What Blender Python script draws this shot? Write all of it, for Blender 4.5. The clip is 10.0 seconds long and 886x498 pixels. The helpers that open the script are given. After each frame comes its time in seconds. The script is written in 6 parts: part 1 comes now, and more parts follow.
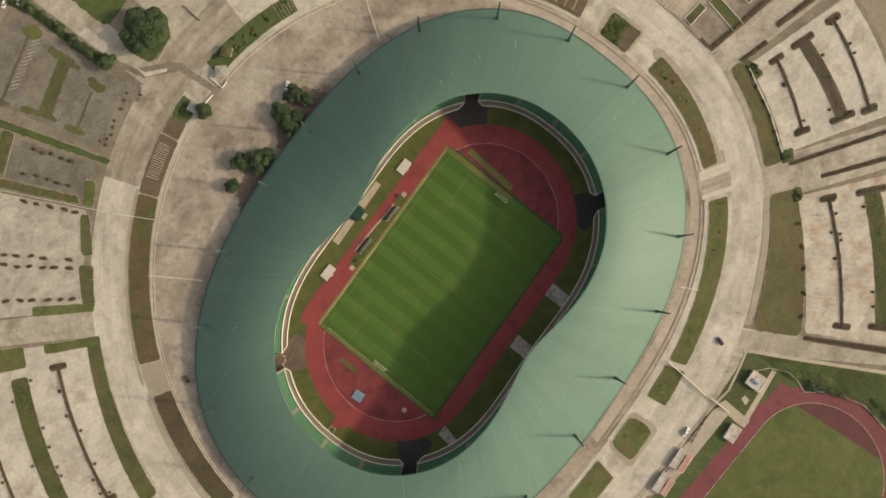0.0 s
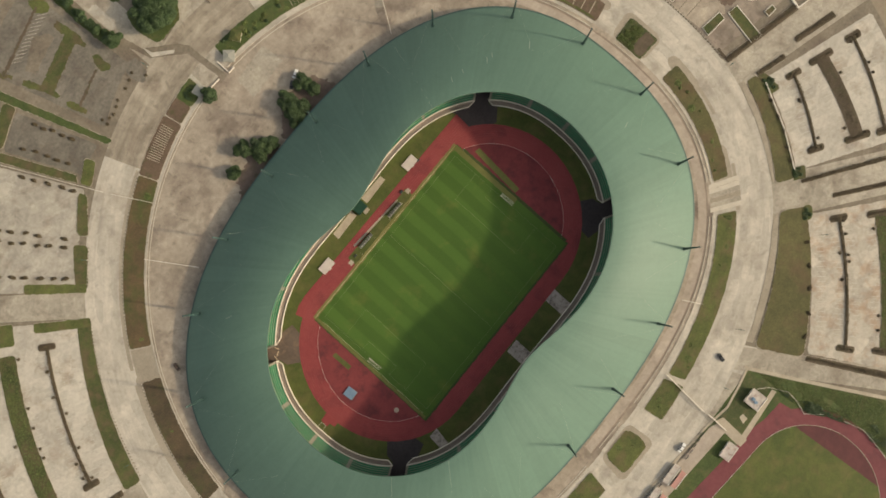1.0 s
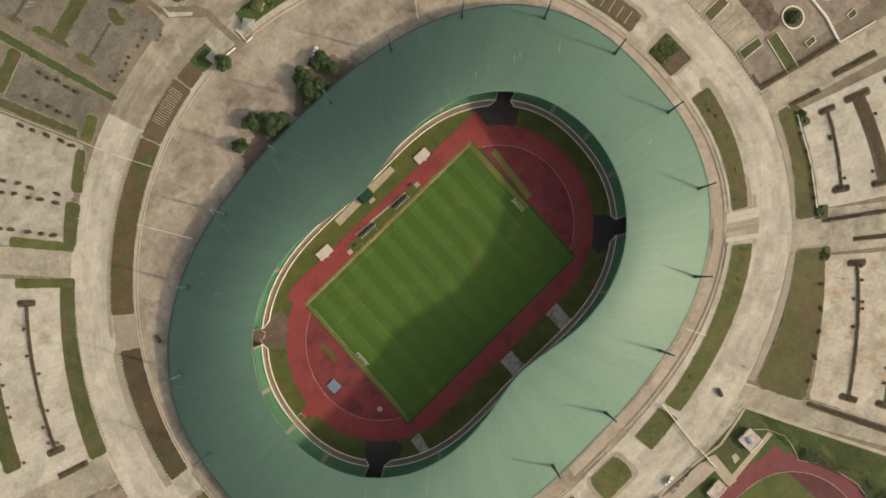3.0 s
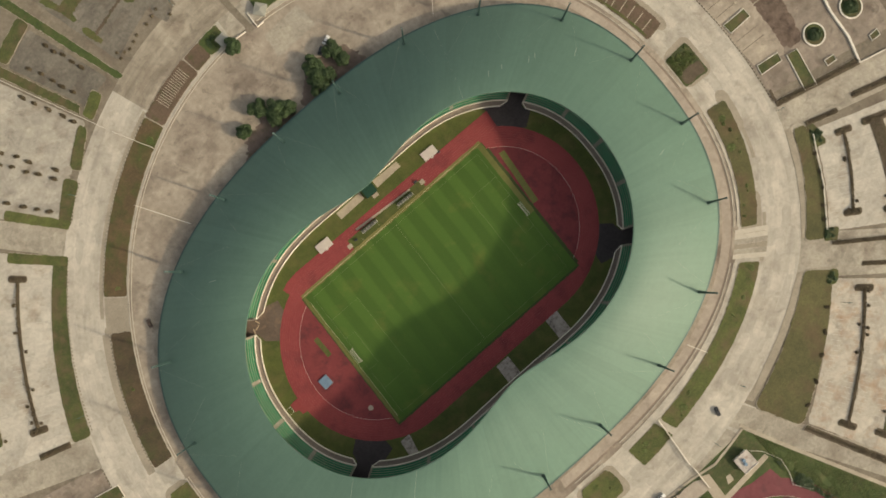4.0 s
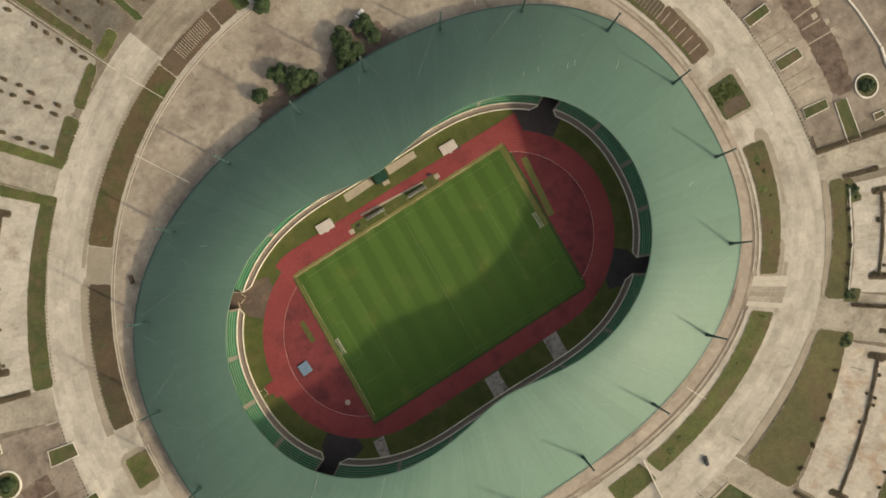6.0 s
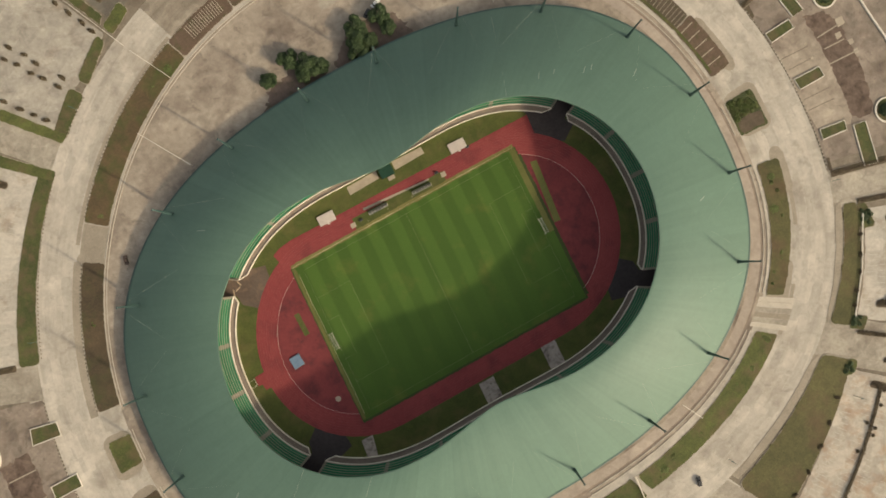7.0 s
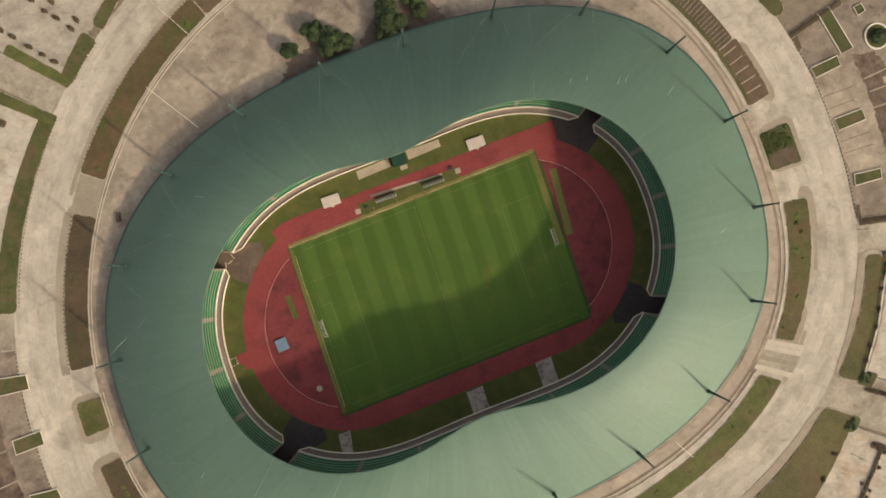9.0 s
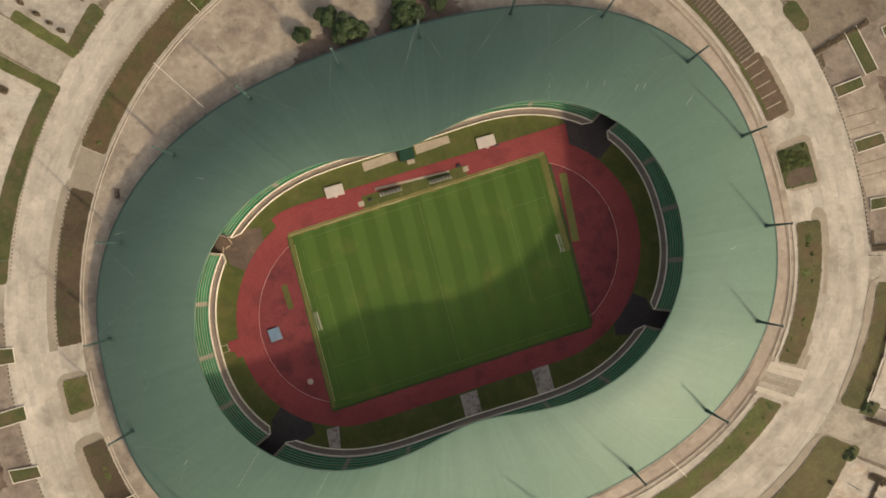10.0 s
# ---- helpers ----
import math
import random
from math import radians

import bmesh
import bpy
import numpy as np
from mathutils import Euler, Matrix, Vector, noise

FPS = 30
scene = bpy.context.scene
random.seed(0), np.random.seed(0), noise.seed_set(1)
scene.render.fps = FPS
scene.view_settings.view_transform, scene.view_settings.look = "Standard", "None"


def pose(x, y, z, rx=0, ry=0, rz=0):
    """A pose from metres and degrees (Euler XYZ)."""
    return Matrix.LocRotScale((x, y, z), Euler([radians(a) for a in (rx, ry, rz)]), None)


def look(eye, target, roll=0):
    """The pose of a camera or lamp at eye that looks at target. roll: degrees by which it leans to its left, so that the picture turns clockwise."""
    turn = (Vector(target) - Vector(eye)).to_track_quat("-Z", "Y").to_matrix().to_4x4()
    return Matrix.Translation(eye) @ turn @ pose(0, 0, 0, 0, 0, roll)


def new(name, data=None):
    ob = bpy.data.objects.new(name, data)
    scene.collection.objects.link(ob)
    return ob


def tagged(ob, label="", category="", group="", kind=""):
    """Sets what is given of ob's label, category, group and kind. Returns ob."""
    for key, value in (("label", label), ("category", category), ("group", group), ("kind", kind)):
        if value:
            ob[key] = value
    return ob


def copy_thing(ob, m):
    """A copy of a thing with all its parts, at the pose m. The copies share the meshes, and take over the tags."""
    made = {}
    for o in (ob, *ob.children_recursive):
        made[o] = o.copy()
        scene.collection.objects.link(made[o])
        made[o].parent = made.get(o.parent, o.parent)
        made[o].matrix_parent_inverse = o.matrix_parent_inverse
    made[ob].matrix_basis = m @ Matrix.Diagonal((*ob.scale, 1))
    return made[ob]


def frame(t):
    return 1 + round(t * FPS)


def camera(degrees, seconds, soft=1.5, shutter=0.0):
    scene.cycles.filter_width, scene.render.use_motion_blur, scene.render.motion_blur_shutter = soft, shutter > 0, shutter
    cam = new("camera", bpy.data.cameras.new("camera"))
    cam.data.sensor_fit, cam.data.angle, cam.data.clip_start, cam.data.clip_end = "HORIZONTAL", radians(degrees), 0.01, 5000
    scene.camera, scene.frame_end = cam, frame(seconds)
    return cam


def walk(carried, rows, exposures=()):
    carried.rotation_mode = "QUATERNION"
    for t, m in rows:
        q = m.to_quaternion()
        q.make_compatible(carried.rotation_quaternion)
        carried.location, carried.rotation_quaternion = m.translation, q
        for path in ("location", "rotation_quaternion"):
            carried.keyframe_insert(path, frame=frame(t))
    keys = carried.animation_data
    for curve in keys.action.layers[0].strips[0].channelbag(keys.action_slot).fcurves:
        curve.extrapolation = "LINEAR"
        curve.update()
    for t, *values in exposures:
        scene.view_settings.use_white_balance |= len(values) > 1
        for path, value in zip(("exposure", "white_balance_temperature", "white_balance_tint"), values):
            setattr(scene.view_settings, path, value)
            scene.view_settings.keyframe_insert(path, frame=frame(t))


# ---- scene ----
cam = camera(68.0, 10.0, soft=1.7)
ROWS = [
    (0, 4.98, -1.86, 336.85, 2.340, 0.603, -52.592),
    (0.5, 4.47, -1.50, 333.99, 2.379, 0.510, -51.060),
    (1, 4.00, -1.10, 331.13, 2.410, 0.413, -49.502),
    (1.5, 3.56, -0.67, 328.26, 2.431, 0.313, -47.921),
    (2, 3.16, -0.21, 325.39, 2.442, 0.210, -46.317),
    (2.5, 2.79, 0.28, 322.51, 2.442, 0.106, -44.690),
    (3, 2.45, 0.80, 319.63, 2.433, 0.002, -43.042),
    (3.5, 2.14, 1.33, 316.74, 2.413, -0.100, -41.373),
    (4, 1.87, 1.89, 313.84, 2.382, -0.200, -39.684),
    (4.4, 1.67, 2.35, 311.52, 2.349, -0.278, -38.319),
    (4.5, 1.41, 3.05, 308.02, 2.286, -0.388, -36.250),
    (5, 1.22, 3.66, 305.11, 2.220, -0.473, -34.506),
    (5.5, 1.06, 4.27, 302.18, 2.142, -0.551, -32.745),
    (6, 0.93, 4.89, 299.25, 2.052, -0.621, -30.968),
    (6.5, 0.83, 5.51, 296.31, 1.950, -0.681, -29.176),
    (7, 0.75, 6.14, 293.37, 1.834, -0.730, -27.369),
    (7.5, 0.69, 6.77, 290.41, 1.705, -0.767, -25.549),
    (8, 0.66, 7.39, 287.45, 1.563, -0.790, -23.716),
    (8.5, 0.66, 8.01, 284.48, 1.407, -0.799, -21.871),
    (9, 0.67, 8.62, 281.51, 1.237, -0.793, -20.015),
    (9.5, 0.71, 9.22, 278.52, 1.053, -0.770, -18.148),
    (10, 0.76, 9.81, 275.53, 0.854, -0.729, -16.272),
]
EXPOSURE, KELVIN, TINT = 0.13, 7800, 12
walk(cam, [(t, pose(x, y, z, rx, ry, rz)) for t, x, y, z, rx, ry, rz in ROWS], [(0, EXPOSURE, KELVIN, TINT - 4), (5, EXPOSURE, KELVIN, TINT - 6), (7.5, EXPOSURE, KELVIN + 200, TINT - 2), (10, EXPOSURE, KELVIN + 350, TINT + 1)])

# ---- light: hazy low sun from the south-east side of the pitch, clear sky above ----
SUN_EL, SUN_AZ = 25.7, -58.5
world = bpy.data.worlds.new("sky")
scene.world = world
world.use_nodes = True
wn = world.node_tree.nodes
sky = wn.new("ShaderNodeTexSky")
sky.sky_type, sky.sun_disc = "NISHITA", False
sky.sun_elevation, sky.sun_rotation = radians(SUN_EL), radians(90 - SUN_AZ)
sky.dust_density, sky.air_density = 3.0, 1.0
haze = wn.new("ShaderNodeHueSaturation")
haze.inputs["Saturation"].default_value = 0.52
world.node_tree.links.new(sky.outputs[0], haze.inputs["Color"])
world.node_tree.links.new(haze.outputs[0], wn["Background"].inputs[0])
wn["Background"].inputs[1].default_value = 0.168
sun = new("sun", bpy.data.lights.new("sun", "SUN"))
sun.data.energy, sun.data.angle, sun.data.color = 2.52, radians(2.2), (1.0, 0.885, 0.735)
sdir = Vector((math.cos(radians(SUN_EL)) * math.cos(radians(SUN_AZ)), math.cos(radians(SUN_EL)) * math.sin(radians(SUN_AZ)), math.sin(radians(SUN_EL))))
sun.matrix_world = look(sdir * 500, (0, 0, 0))

# ---- materials ----


def mat(name, a, b, c=None, fine=1.0, broad=0.06, rough=0.9, bump=0.15, metal=0.0, spread=0.5, patch=0.5, stretch=None, rand=0.0, coat=0.0, dirt=0.0, slabs=0.0, spots=0.0):
    """Two colours mixed by a fine and a broad noise, a third one in patches. stretch: scales for the UV map instead of metres in space."""
    m = bpy.data.materials.new(name)
    m.use_nodes = True
    nt = m.node_tree
    n, l = nt.nodes, nt.links
    bs = n["Principled BSDF"]
    co = n.new("ShaderNodeTexCoord")
    if stretch:
        mp = n.new("ShaderNodeMapping")
        mp.inputs["Scale"].default_value = (stretch[0], stretch[1], 1)
        l.new(co.outputs["UV"], mp.inputs[0])
        vec_broad = mp.outputs[0]
    geo = n.new("ShaderNodeNewGeometry")
    vec = geo.outputs["Position"]

    def noise_tex(scale, detail, v):
        t = n.new("ShaderNodeTexNoise")
        t.inputs["Scale"].default_value, t.inputs["Detail"].default_value = scale, detail
        t.inputs["Roughness"].default_value = 0.6
        l.new(v, t.inputs["Vector"])
        return t.outputs["Fac"]

    def ramp(f, lo, hi):
        r = n.new("ShaderNodeMapRange")
        r.inputs["From Min"].default_value, r.inputs["From Max"].default_value = lo, hi
        l.new(f, r.inputs["Value"])
        return r.outputs[0]

    def mix(f, x, y, kind="MIX"):
        k = n.new("ShaderNodeMix")
        k.data_type, k.blend_type = "RGBA", kind
        if isinstance(f, float):
            k.inputs["Factor"].default_value = f
        else:
            l.new(f, k.inputs["Factor"])
        for s, v in (("A", x), ("B", y)):
            i = [q for q in k.inputs if q.name == s and q.type == "RGBA"][0]
            if isinstance(v, tuple):
                i.default_value = (*v, 1)
            else:
                l.new(v, i)
        return [q for q in k.outputs if q.type == "RGBA"][0]

    nf = noise_tex(fine, 8, vec)
    nb = noise_tex(broad if not stretch else 1.0, 5, vec if not stretch else vec_broad)
    w = n.new("ShaderNodeMath")
    w.operation = "MULTIPLY_ADD"
    l.new(nf, w.inputs[0])
    w.inputs[1].default_value = 0.25 if stretch else 0.45
    mb = n.new("ShaderNodeMath")
    mb.operation = "MULTIPLY"
    l.new(nb, mb.inputs[0])
    mb.inputs[1].default_value = 0.75 if stretch else 0.55
    l.new(mb.outputs[0], w.inputs[2])
    col = mix(ramp(w.outputs[0], 0.5 - spread * 0.35, 0.5 + spread * 0.35), a, b)
    if c:
        np_ = noise_tex(broad * 2.3, 6, vec)
        col = mix(ramp(np_, 0.60 - 0.24 * patch, 0.80 - 0.2 * patch), col, c)
    if dirt:
        t = noise_tex(0.2, 12, vec)
        t.node.inputs["Roughness"].default_value = 0.78
        t.node.inputs["Distortion"].default_value = 1.0
        hs = n.new("ShaderNodeHueSaturation")
        l.new(col, hs.inputs["Color"])
        l.new(ramp2(nt, ramp(t, 0.33, 0.67), 1 - dirt, 1 + 0.7 * dirt), hs.inputs["Value"])
        col = hs.outputs[0]
    if spots:
        for scale, lo, hi, k in ((0.17, 0.585, 0.68, 1 - spots), (0.075, 0.56, 0.64, 1 - 0.6 * spots), (0.055, 0.57, 0.63, 1 + 0.55 * spots), (0.62, 0.63, 0.70, 1 - 0.8 * spots)):
            t = noise_tex(scale, 4, vec)
            t.node.inputs["Distortion"].default_value = 0.6
            hs = n.new("ShaderNodeHueSaturation")
            l.new(col, hs.inputs["Color"])
            l.new(ramp2(nt, ramp(t, lo, hi), 1.0, k), hs.inputs["Value"])
            col = hs.outputs[0]
    if slabs:
        mp2 = n.new("ShaderNodeMapping")
        mp2.inputs["Scale"].default_value = (1 / 9.0, 1 / 4.5, 1) if not stretch else (1 / 10.0, 1 / 4.0, 1)
        mp2.inputs["Rotation"].default_value = (0, 0, 0.0 if stretch else radians(40))
        l.new(co.outputs["UV"] if stretch else vec, mp2.inputs[0])
        vo = n.new("ShaderNodeTexVoronoi")
        vo.distance = "CHEBYCHEV"
        vo.inputs["Randomness"].default_value = 0.55
        vo.inputs["Scale"].default_value = 1.0
        l.new(mp2.outputs[0], vo.inputs["Vector"])
        sep = n.new("ShaderNodeSeparateColor")
        l.new(vo.outputs["Color"], sep.inputs[0])
        hs = n.new("ShaderNodeHueSaturation")
        l.new(col, hs.inputs["Color"])
        l.new(ramp2(nt, sep.outputs[0], 1 - slabs, 1 + slabs), hs.inputs["Value"])
        col = hs.outputs[0]
    if rand:
        oi = n.new("ShaderNodeObjectInfo")
        hs = n.new("ShaderNodeHueSaturation")
        l.new(col, hs.inputs["Color"])
        l.new(ramp2(nt, oi.outputs["Random"], 1 - rand, 1 + rand), hs.inputs["Value"])
        col = hs.outputs[0]
    l.new(col, bs.inputs["Base Color"])
    bs.inputs["Roughness"].default_value, bs.inputs["Metallic"].default_value = rough, metal
    bs.inputs["Coat Weight"].default_value = coat
    if bump:
        bp = n.new("ShaderNodeBump")
        bp.inputs["Strength"].default_value, bp.inputs["Distance"].default_value = bump, 0.2
        l.new(nf, bp.inputs["Height"])
        l.new(bp.outputs[0], bs.inputs["Normal"])
    return m


def ramp2(nt, f, lo, hi):
    r = nt.nodes.new("ShaderNodeMapRange")
    r.inputs["To Min"].default_value, r.inputs["To Max"].default_value = lo, hi
    nt.links.new(f, r.inputs["Value"])
    return r.outputs[0]


EARTH = mat("dry_earth", (0.20, 0.16, 0.115), (0.31, 0.26, 0.195), (0.13, 0.115, 0.06), fine=0.5, broad=0.012, patch=0.3)
CONCRETE = mat("stained_concrete", (0.273, 0.242, 0.195), (0.45, 0.408, 0.336), (0.215, 0.18, 0.142), fine=0.7, broad=0.03, patch=0.35, spread=0.5, dirt=0.18, slabs=0.09, spots=0.2)
PAVING = mat("worn_paving", (0.145, 0.121, 0.092), (0.255, 0.218, 0.168), (0.132, 0.100, 0.075), fine=0.6, broad=0.03, patch=0.35, spread=0.45, dirt=0.2, slabs=0.05, spots=0.2)
PLAZA = mat("plaza_concrete", (0.265, 0.222, 0.178), (0.44, 0.380, 0.306), (0.175, 0.138, 0.112), fine=0.35, broad=0.022, patch=0.55, spread=0.5, dirt=0.16, slabs=0.04, spots=0.26)
ROAD = mat("pale_concrete_road", (0.362, 0.328, 0.275), (0.55, 0.508, 0.438), (0.305, 0.268, 0.22), fine=0.5, broad=0.03, patch=0.3, stretch=(0.03, 0.16), spread=0.55, dirt=0.15, slabs=0.10, spots=0.16)
SHOULDER = mat("grey_paver_shoulder", (0.25, 0.215, 0.168), (0.39, 0.342, 0.27), fine=1.2, broad=0.08, spread=0.5, dirt=0.12)
LOT = mat("pale_lot_concrete", (0.372, 0.338, 0.288), (0.55, 0.515, 0.446), (0.33, 0.272, 0.21), fine=0.5, broad=0.04, patch=0.3, spread=0.55, dirt=0.15, slabs=0.10, spots=0.15)
DULLLOT = mat("dull_lot_concrete", (0.295, 0.270, 0.228), (0.455, 0.422, 0.362), (0.25, 0.212, 0.168), fine=0.5, broad=0.04, patch=0.35, spread=0.55, dirt=0.17, slabs=0.1, spots=0.2)
RUSTYLOT = mat("rust_stained_lot", (0.355, 0.318, 0.265), (0.53, 0.485, 0.41), (0.37, 0.255, 0.17), fine=0.5, broad=0.05, patch=0.5, spread=0.55, dirt=0.17, slabs=0.10, spots=0.2)
OLDLOT = mat("old_lot_asphalt", (0.113, 0.101, 0.083), (0.217, 0.196, 0.163), (0.120, 0.098, 0.076), fine=0.6, broad=0.05, patch=0.3, spread=0.45, dirt=0.18, slabs=0.07, spots=0.17)
DIRTYROAD = mat("old_dirty_road", (0.225, 0.192, 0.150), (0.385, 0.338, 0.27), (0.20, 0.162, 0.125), fine=0.2, broad=0.03, patch=0.35, stretch=(0.02, 0.22), spread=0.45, dirt=0.2, slabs=0.1, spots=0.2)
PINK = mat("pinkish_concrete", (0.31, 0.262, 0.215), (0.45, 0.385, 0.322), fine=0.4, broad=0.06, spread=0.5, dirt=0.12, spots=0.14)
SOIL = mat("brown_soil", (0.075, 0.056, 0.038), (0.135, 0.103, 0.070), (0.070, 0.070, 0.032), fine=1.2, broad=0.09, patch=0.4, dirt=0.2)
LAWN = mat("olive_lawn", (0.055, 0.072, 0.018), (0.116, 0.130, 0.038), (0.128, 0.098, 0.049), fine=1.3, broad=0.05, patch=0.5, bump=0.5, spread=0.35, dirt=0.25)
OLIVELAWN = mat("brown_olive_lawn", (0.066, 0.066, 0.024), (0.126, 0.116, 0.046), (0.116, 0.080, 0.042), fine=1.3, broad=0.03, patch=0.55, bump=0.5, spread=0.35, dirt=0.25)
BROWNLAWN = mat("dry_brown_lawn", (0.058, 0.044, 0.026), (0.108, 0.076, 0.043), (0.062, 0.068, 0.024), fine=1.4, broad=0.035, patch=0.5, bump=0.5, spread=0.35, dirt=0.25)
RUSTLAWN = mat("rusty_dry_grass", (0.078, 0.058, 0.029), (0.146, 0.096, 0.050), (0.066, 0.080, 0.022), fine=1.2, broad=0.045, patch=0.65, bump=0.5, spread=0.4, dirt=0.25)
GREENLAWN = mat("green_lawn", (0.042, 0.056, 0.016), (0.092, 0.104, 0.032), (0.118, 0.088, 0.048), fine=1.3, broad=0.06, patch=0.62, bump=0.5, spread=0.35, dirt=0.25)
APRON = mat("apron_grass", (0.046, 0.070, 0.014), (0.108, 0.122, 0.030), (0.116, 0.110, 0.037), fine=1.5, broad=0.05, patch=0.5, bump=0.5, dirt=0.2)
TRACK = mat("red_running_track", (0.206, 0.032, 0.037), (0.312, 0.062, 0.062), (0.160, 0.031, 0.035), fine=0.9, broad=0.04, patch=0.4, spread=0.6, bump=0.05, dirt=0.12)
MAROON = mat("worn_maroon_infield", (0.150, 0.026, 0.031), (0.238, 0.047, 0.049), (0.110, 0.024, 0.028), fine=0.9, broad=0.07, patch=0.5, spread=0.6, bump=0.05, dirt=0.15)
# gateway paving twice: shade put into the first colour, sunlight into the second
SHADETARMAC = mat("shaded_gate_tarmac", (0.036, 0.030, 0.032), (0.066, 0.055, 0.056), fine=0.8, broad=0.1)
SUNPAVE = mat("sunlit_worn_paving", (0.092, 0.068, 0.054), (0.150, 0.112, 0.088), (0.19, 0.13, 0.09), fine=0.8, broad=0.12, patch=0.4)
PALEBOARD = mat("pale_timber", (0.44, 0.34, 0.23), (0.58, 0.46, 0.33), fine=2.0, broad=0.3)
WHITE = mat("weathered_white_paint", (0.60, 0.56, 0.48), (0.78, 0.74, 0.66), fine=1.5, broad=0.2, rough=0.7, bump=0.03)
KERB = mat("kerb_concrete", (0.42, 0.38, 0.31), (0.58, 0.53, 0.45), fine=1.5, broad=0.2)
LINE = mat("faded_line_paint", (0.55, 0.52, 0.45), (0.75, 0.72, 0.64), fine=2.0, broad=0.3, bump=0.0)
ROPE = mat("pale_yellow_board", (0.40, 0.37, 0.22), (0.54, 0.50, 0.32), fine=2.0, broad=0.3, bump=0.0)
LANELINE = mat("worn_lane_paint", (0.28, 0.08, 0.077), (0.36, 0.12, 0.11), fine=2.0, broad=0.3, bump=0.0)
RUSTSOIL = mat("rusty_soil", (0.096, 0.066, 0.045), (0.158, 0.107, 0.074), (0.075, 0.075, 0.030), fine=0.9, broad=0.12, patch=0.35, spread=0.45, dirt=0.2)
BARESOIL = mat("mottled_bare_soil", (0.112, 0.078, 0.059), (0.190, 0.139, 0.108), (0.058, 0.037, 0.028), fine=0.5, broad=0.07, patch=0.55, spread=0.5, dirt=0.25, spots=0.35)
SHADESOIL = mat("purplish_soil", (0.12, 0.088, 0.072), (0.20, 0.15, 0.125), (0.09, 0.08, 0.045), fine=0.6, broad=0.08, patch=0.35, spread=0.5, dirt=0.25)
STRIPSOIL = mat("pale_brown_soil", (0.21, 0.165, 0.128), (0.31, 0.25, 0.20), fine=0.8, broad=0.1, dirt=0.2)
BAYLINE = mat("worn_bay_paint", (0.44, 0.40, 0.335), (0.60, 0.56, 0.48), fine=1.0, broad=0.15, bump=0.0)
WALKWAY = mat("dark_walkway", (0.19, 0.155, 0.13), (0.29, 0.245, 0.205), fine=0.8, broad=0.1)
PITCHLINE = mat("worn_pitch_paint", (0.13, 0.18, 0.07), (0.25, 0.29, 0.16), fine=2.0, broad=0.3, bump=0.0)
SEAT = mat("green_plastic_seat", (0.015, 0.20, 0.095), (0.03, 0.28, 0.14), fine=2.0, broad=0.2, rough=0.5, bump=0.0, rand=0.15)
STAND = mat("stand_concrete", (0.33, 0.29, 0.24), (0.46, 0.41, 0.34), fine=1.0, broad=0.1)
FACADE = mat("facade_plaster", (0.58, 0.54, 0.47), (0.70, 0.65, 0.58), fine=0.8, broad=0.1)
MAST = mat("dark_green_steel", (0.035, 0.080, 0.075), (0.055, 0.110, 0.10), fine=3.0, broad=0.3, rough=0.6, bump=0.0)
CABLE = mat("galvanised_cable", (0.25, 0.29, 0.26), (0.34, 0.37, 0.33), fine=3.0, broad=0.3, rough=0.45, bump=0.0)
HEDGE = mat("hedge_leaves", (0.066, 0.050, 0.027), (0.135, 0.102, 0.060), fine=1.6, broad=0.25, rough=0.8, bump=0.0)
BUSH = mat("low_green_leaves", (0.060, 0.092, 0.022), (0.130, 0.165, 0.048), (0.12, 0.12, 0.045), fine=1.2, broad=0.15, rough=0.8, bump=0.0)
TREELEAF = mat("bright_tree_leaves", (0.020, 0.044, 0.014), (0.058, 0.098, 0.031), fine=0.9, broad=0.2, rough=0.6, bump=0.0)
ROSE = mat("faded_rose_track", (0.135, 0.033, 0.040), (0.200, 0.058, 0.066), (0.112, 0.037, 0.042), fine=0.5, broad=0.05, patch=0.4, spread=0.6, bump=0.05, dirt=0.12)
DULLROSE = mat("worn_dark_rose_track", (0.078, 0.024, 0.026), (0.122, 0.036, 0.038), fine=0.5, broad=0.05, spread=0.6, bump=0.05, dirt=0.15)
COVER = mat("ground_cover_leaves", (0.036, 0.052, 0.016), (0.078, 0.092, 0.030), (0.10, 0.09, 0.04), fine=1.3, broad=0.2, patch=0.4, bump=0.5, dirt=0.25)
ROUGHGRASS = mat("green_rough_grass", (0.034, 0.058, 0.015), (0.082, 0.112, 0.030), (0.10, 0.098, 0.038), fine=0.9, broad=0.06, patch=0.4, bump=0.5, dirt=0.3)
DARKTURF = mat("dark_turf_edge", (0.030, 0.050, 0.011), (0.058, 0.078, 0.022), fine=1.5, broad=0.1, bump=0.4)
MAUVE = mat("mauve_brown_paving", (0.188, 0.154, 0.125), (0.318, 0.267, 0.218), (0.15, 0.114, 0.09), fine=0.3, broad=0.04, patch=0.4, spread=0.5, dirt=0.2, slabs=0.05, spots=0.3)
BARK = mat("bark", (0.07, 0.05, 0.035), (0.12, 0.09, 0.06), fine=4.0, broad=0.5)
GLASS = mat("dark_car_glass", (0.012, 0.014, 0.016), (0.02, 0.022, 0.024), fine=1, broad=0.2, rough=0.15, bump=0.0)
CARWHITE = mat("white_car_paint", (0.70, 0.70, 0.68), (0.76, 0.76, 0.74), fine=1, broad=0.3, rough=0.3, bump=0.0, coat=0.5)
CARDARK = mat("dark_car_paint", (0.03, 0.03, 0.032), (0.045, 0.045, 0.048), fine=1, broad=0.3, rough=0.3, bump=0.0, coat=0.5)
RUBBER = mat("tyre_rubber", (0.012, 0.012, 0.012), (0.02, 0.02, 0.02), fine=4, broad=1)
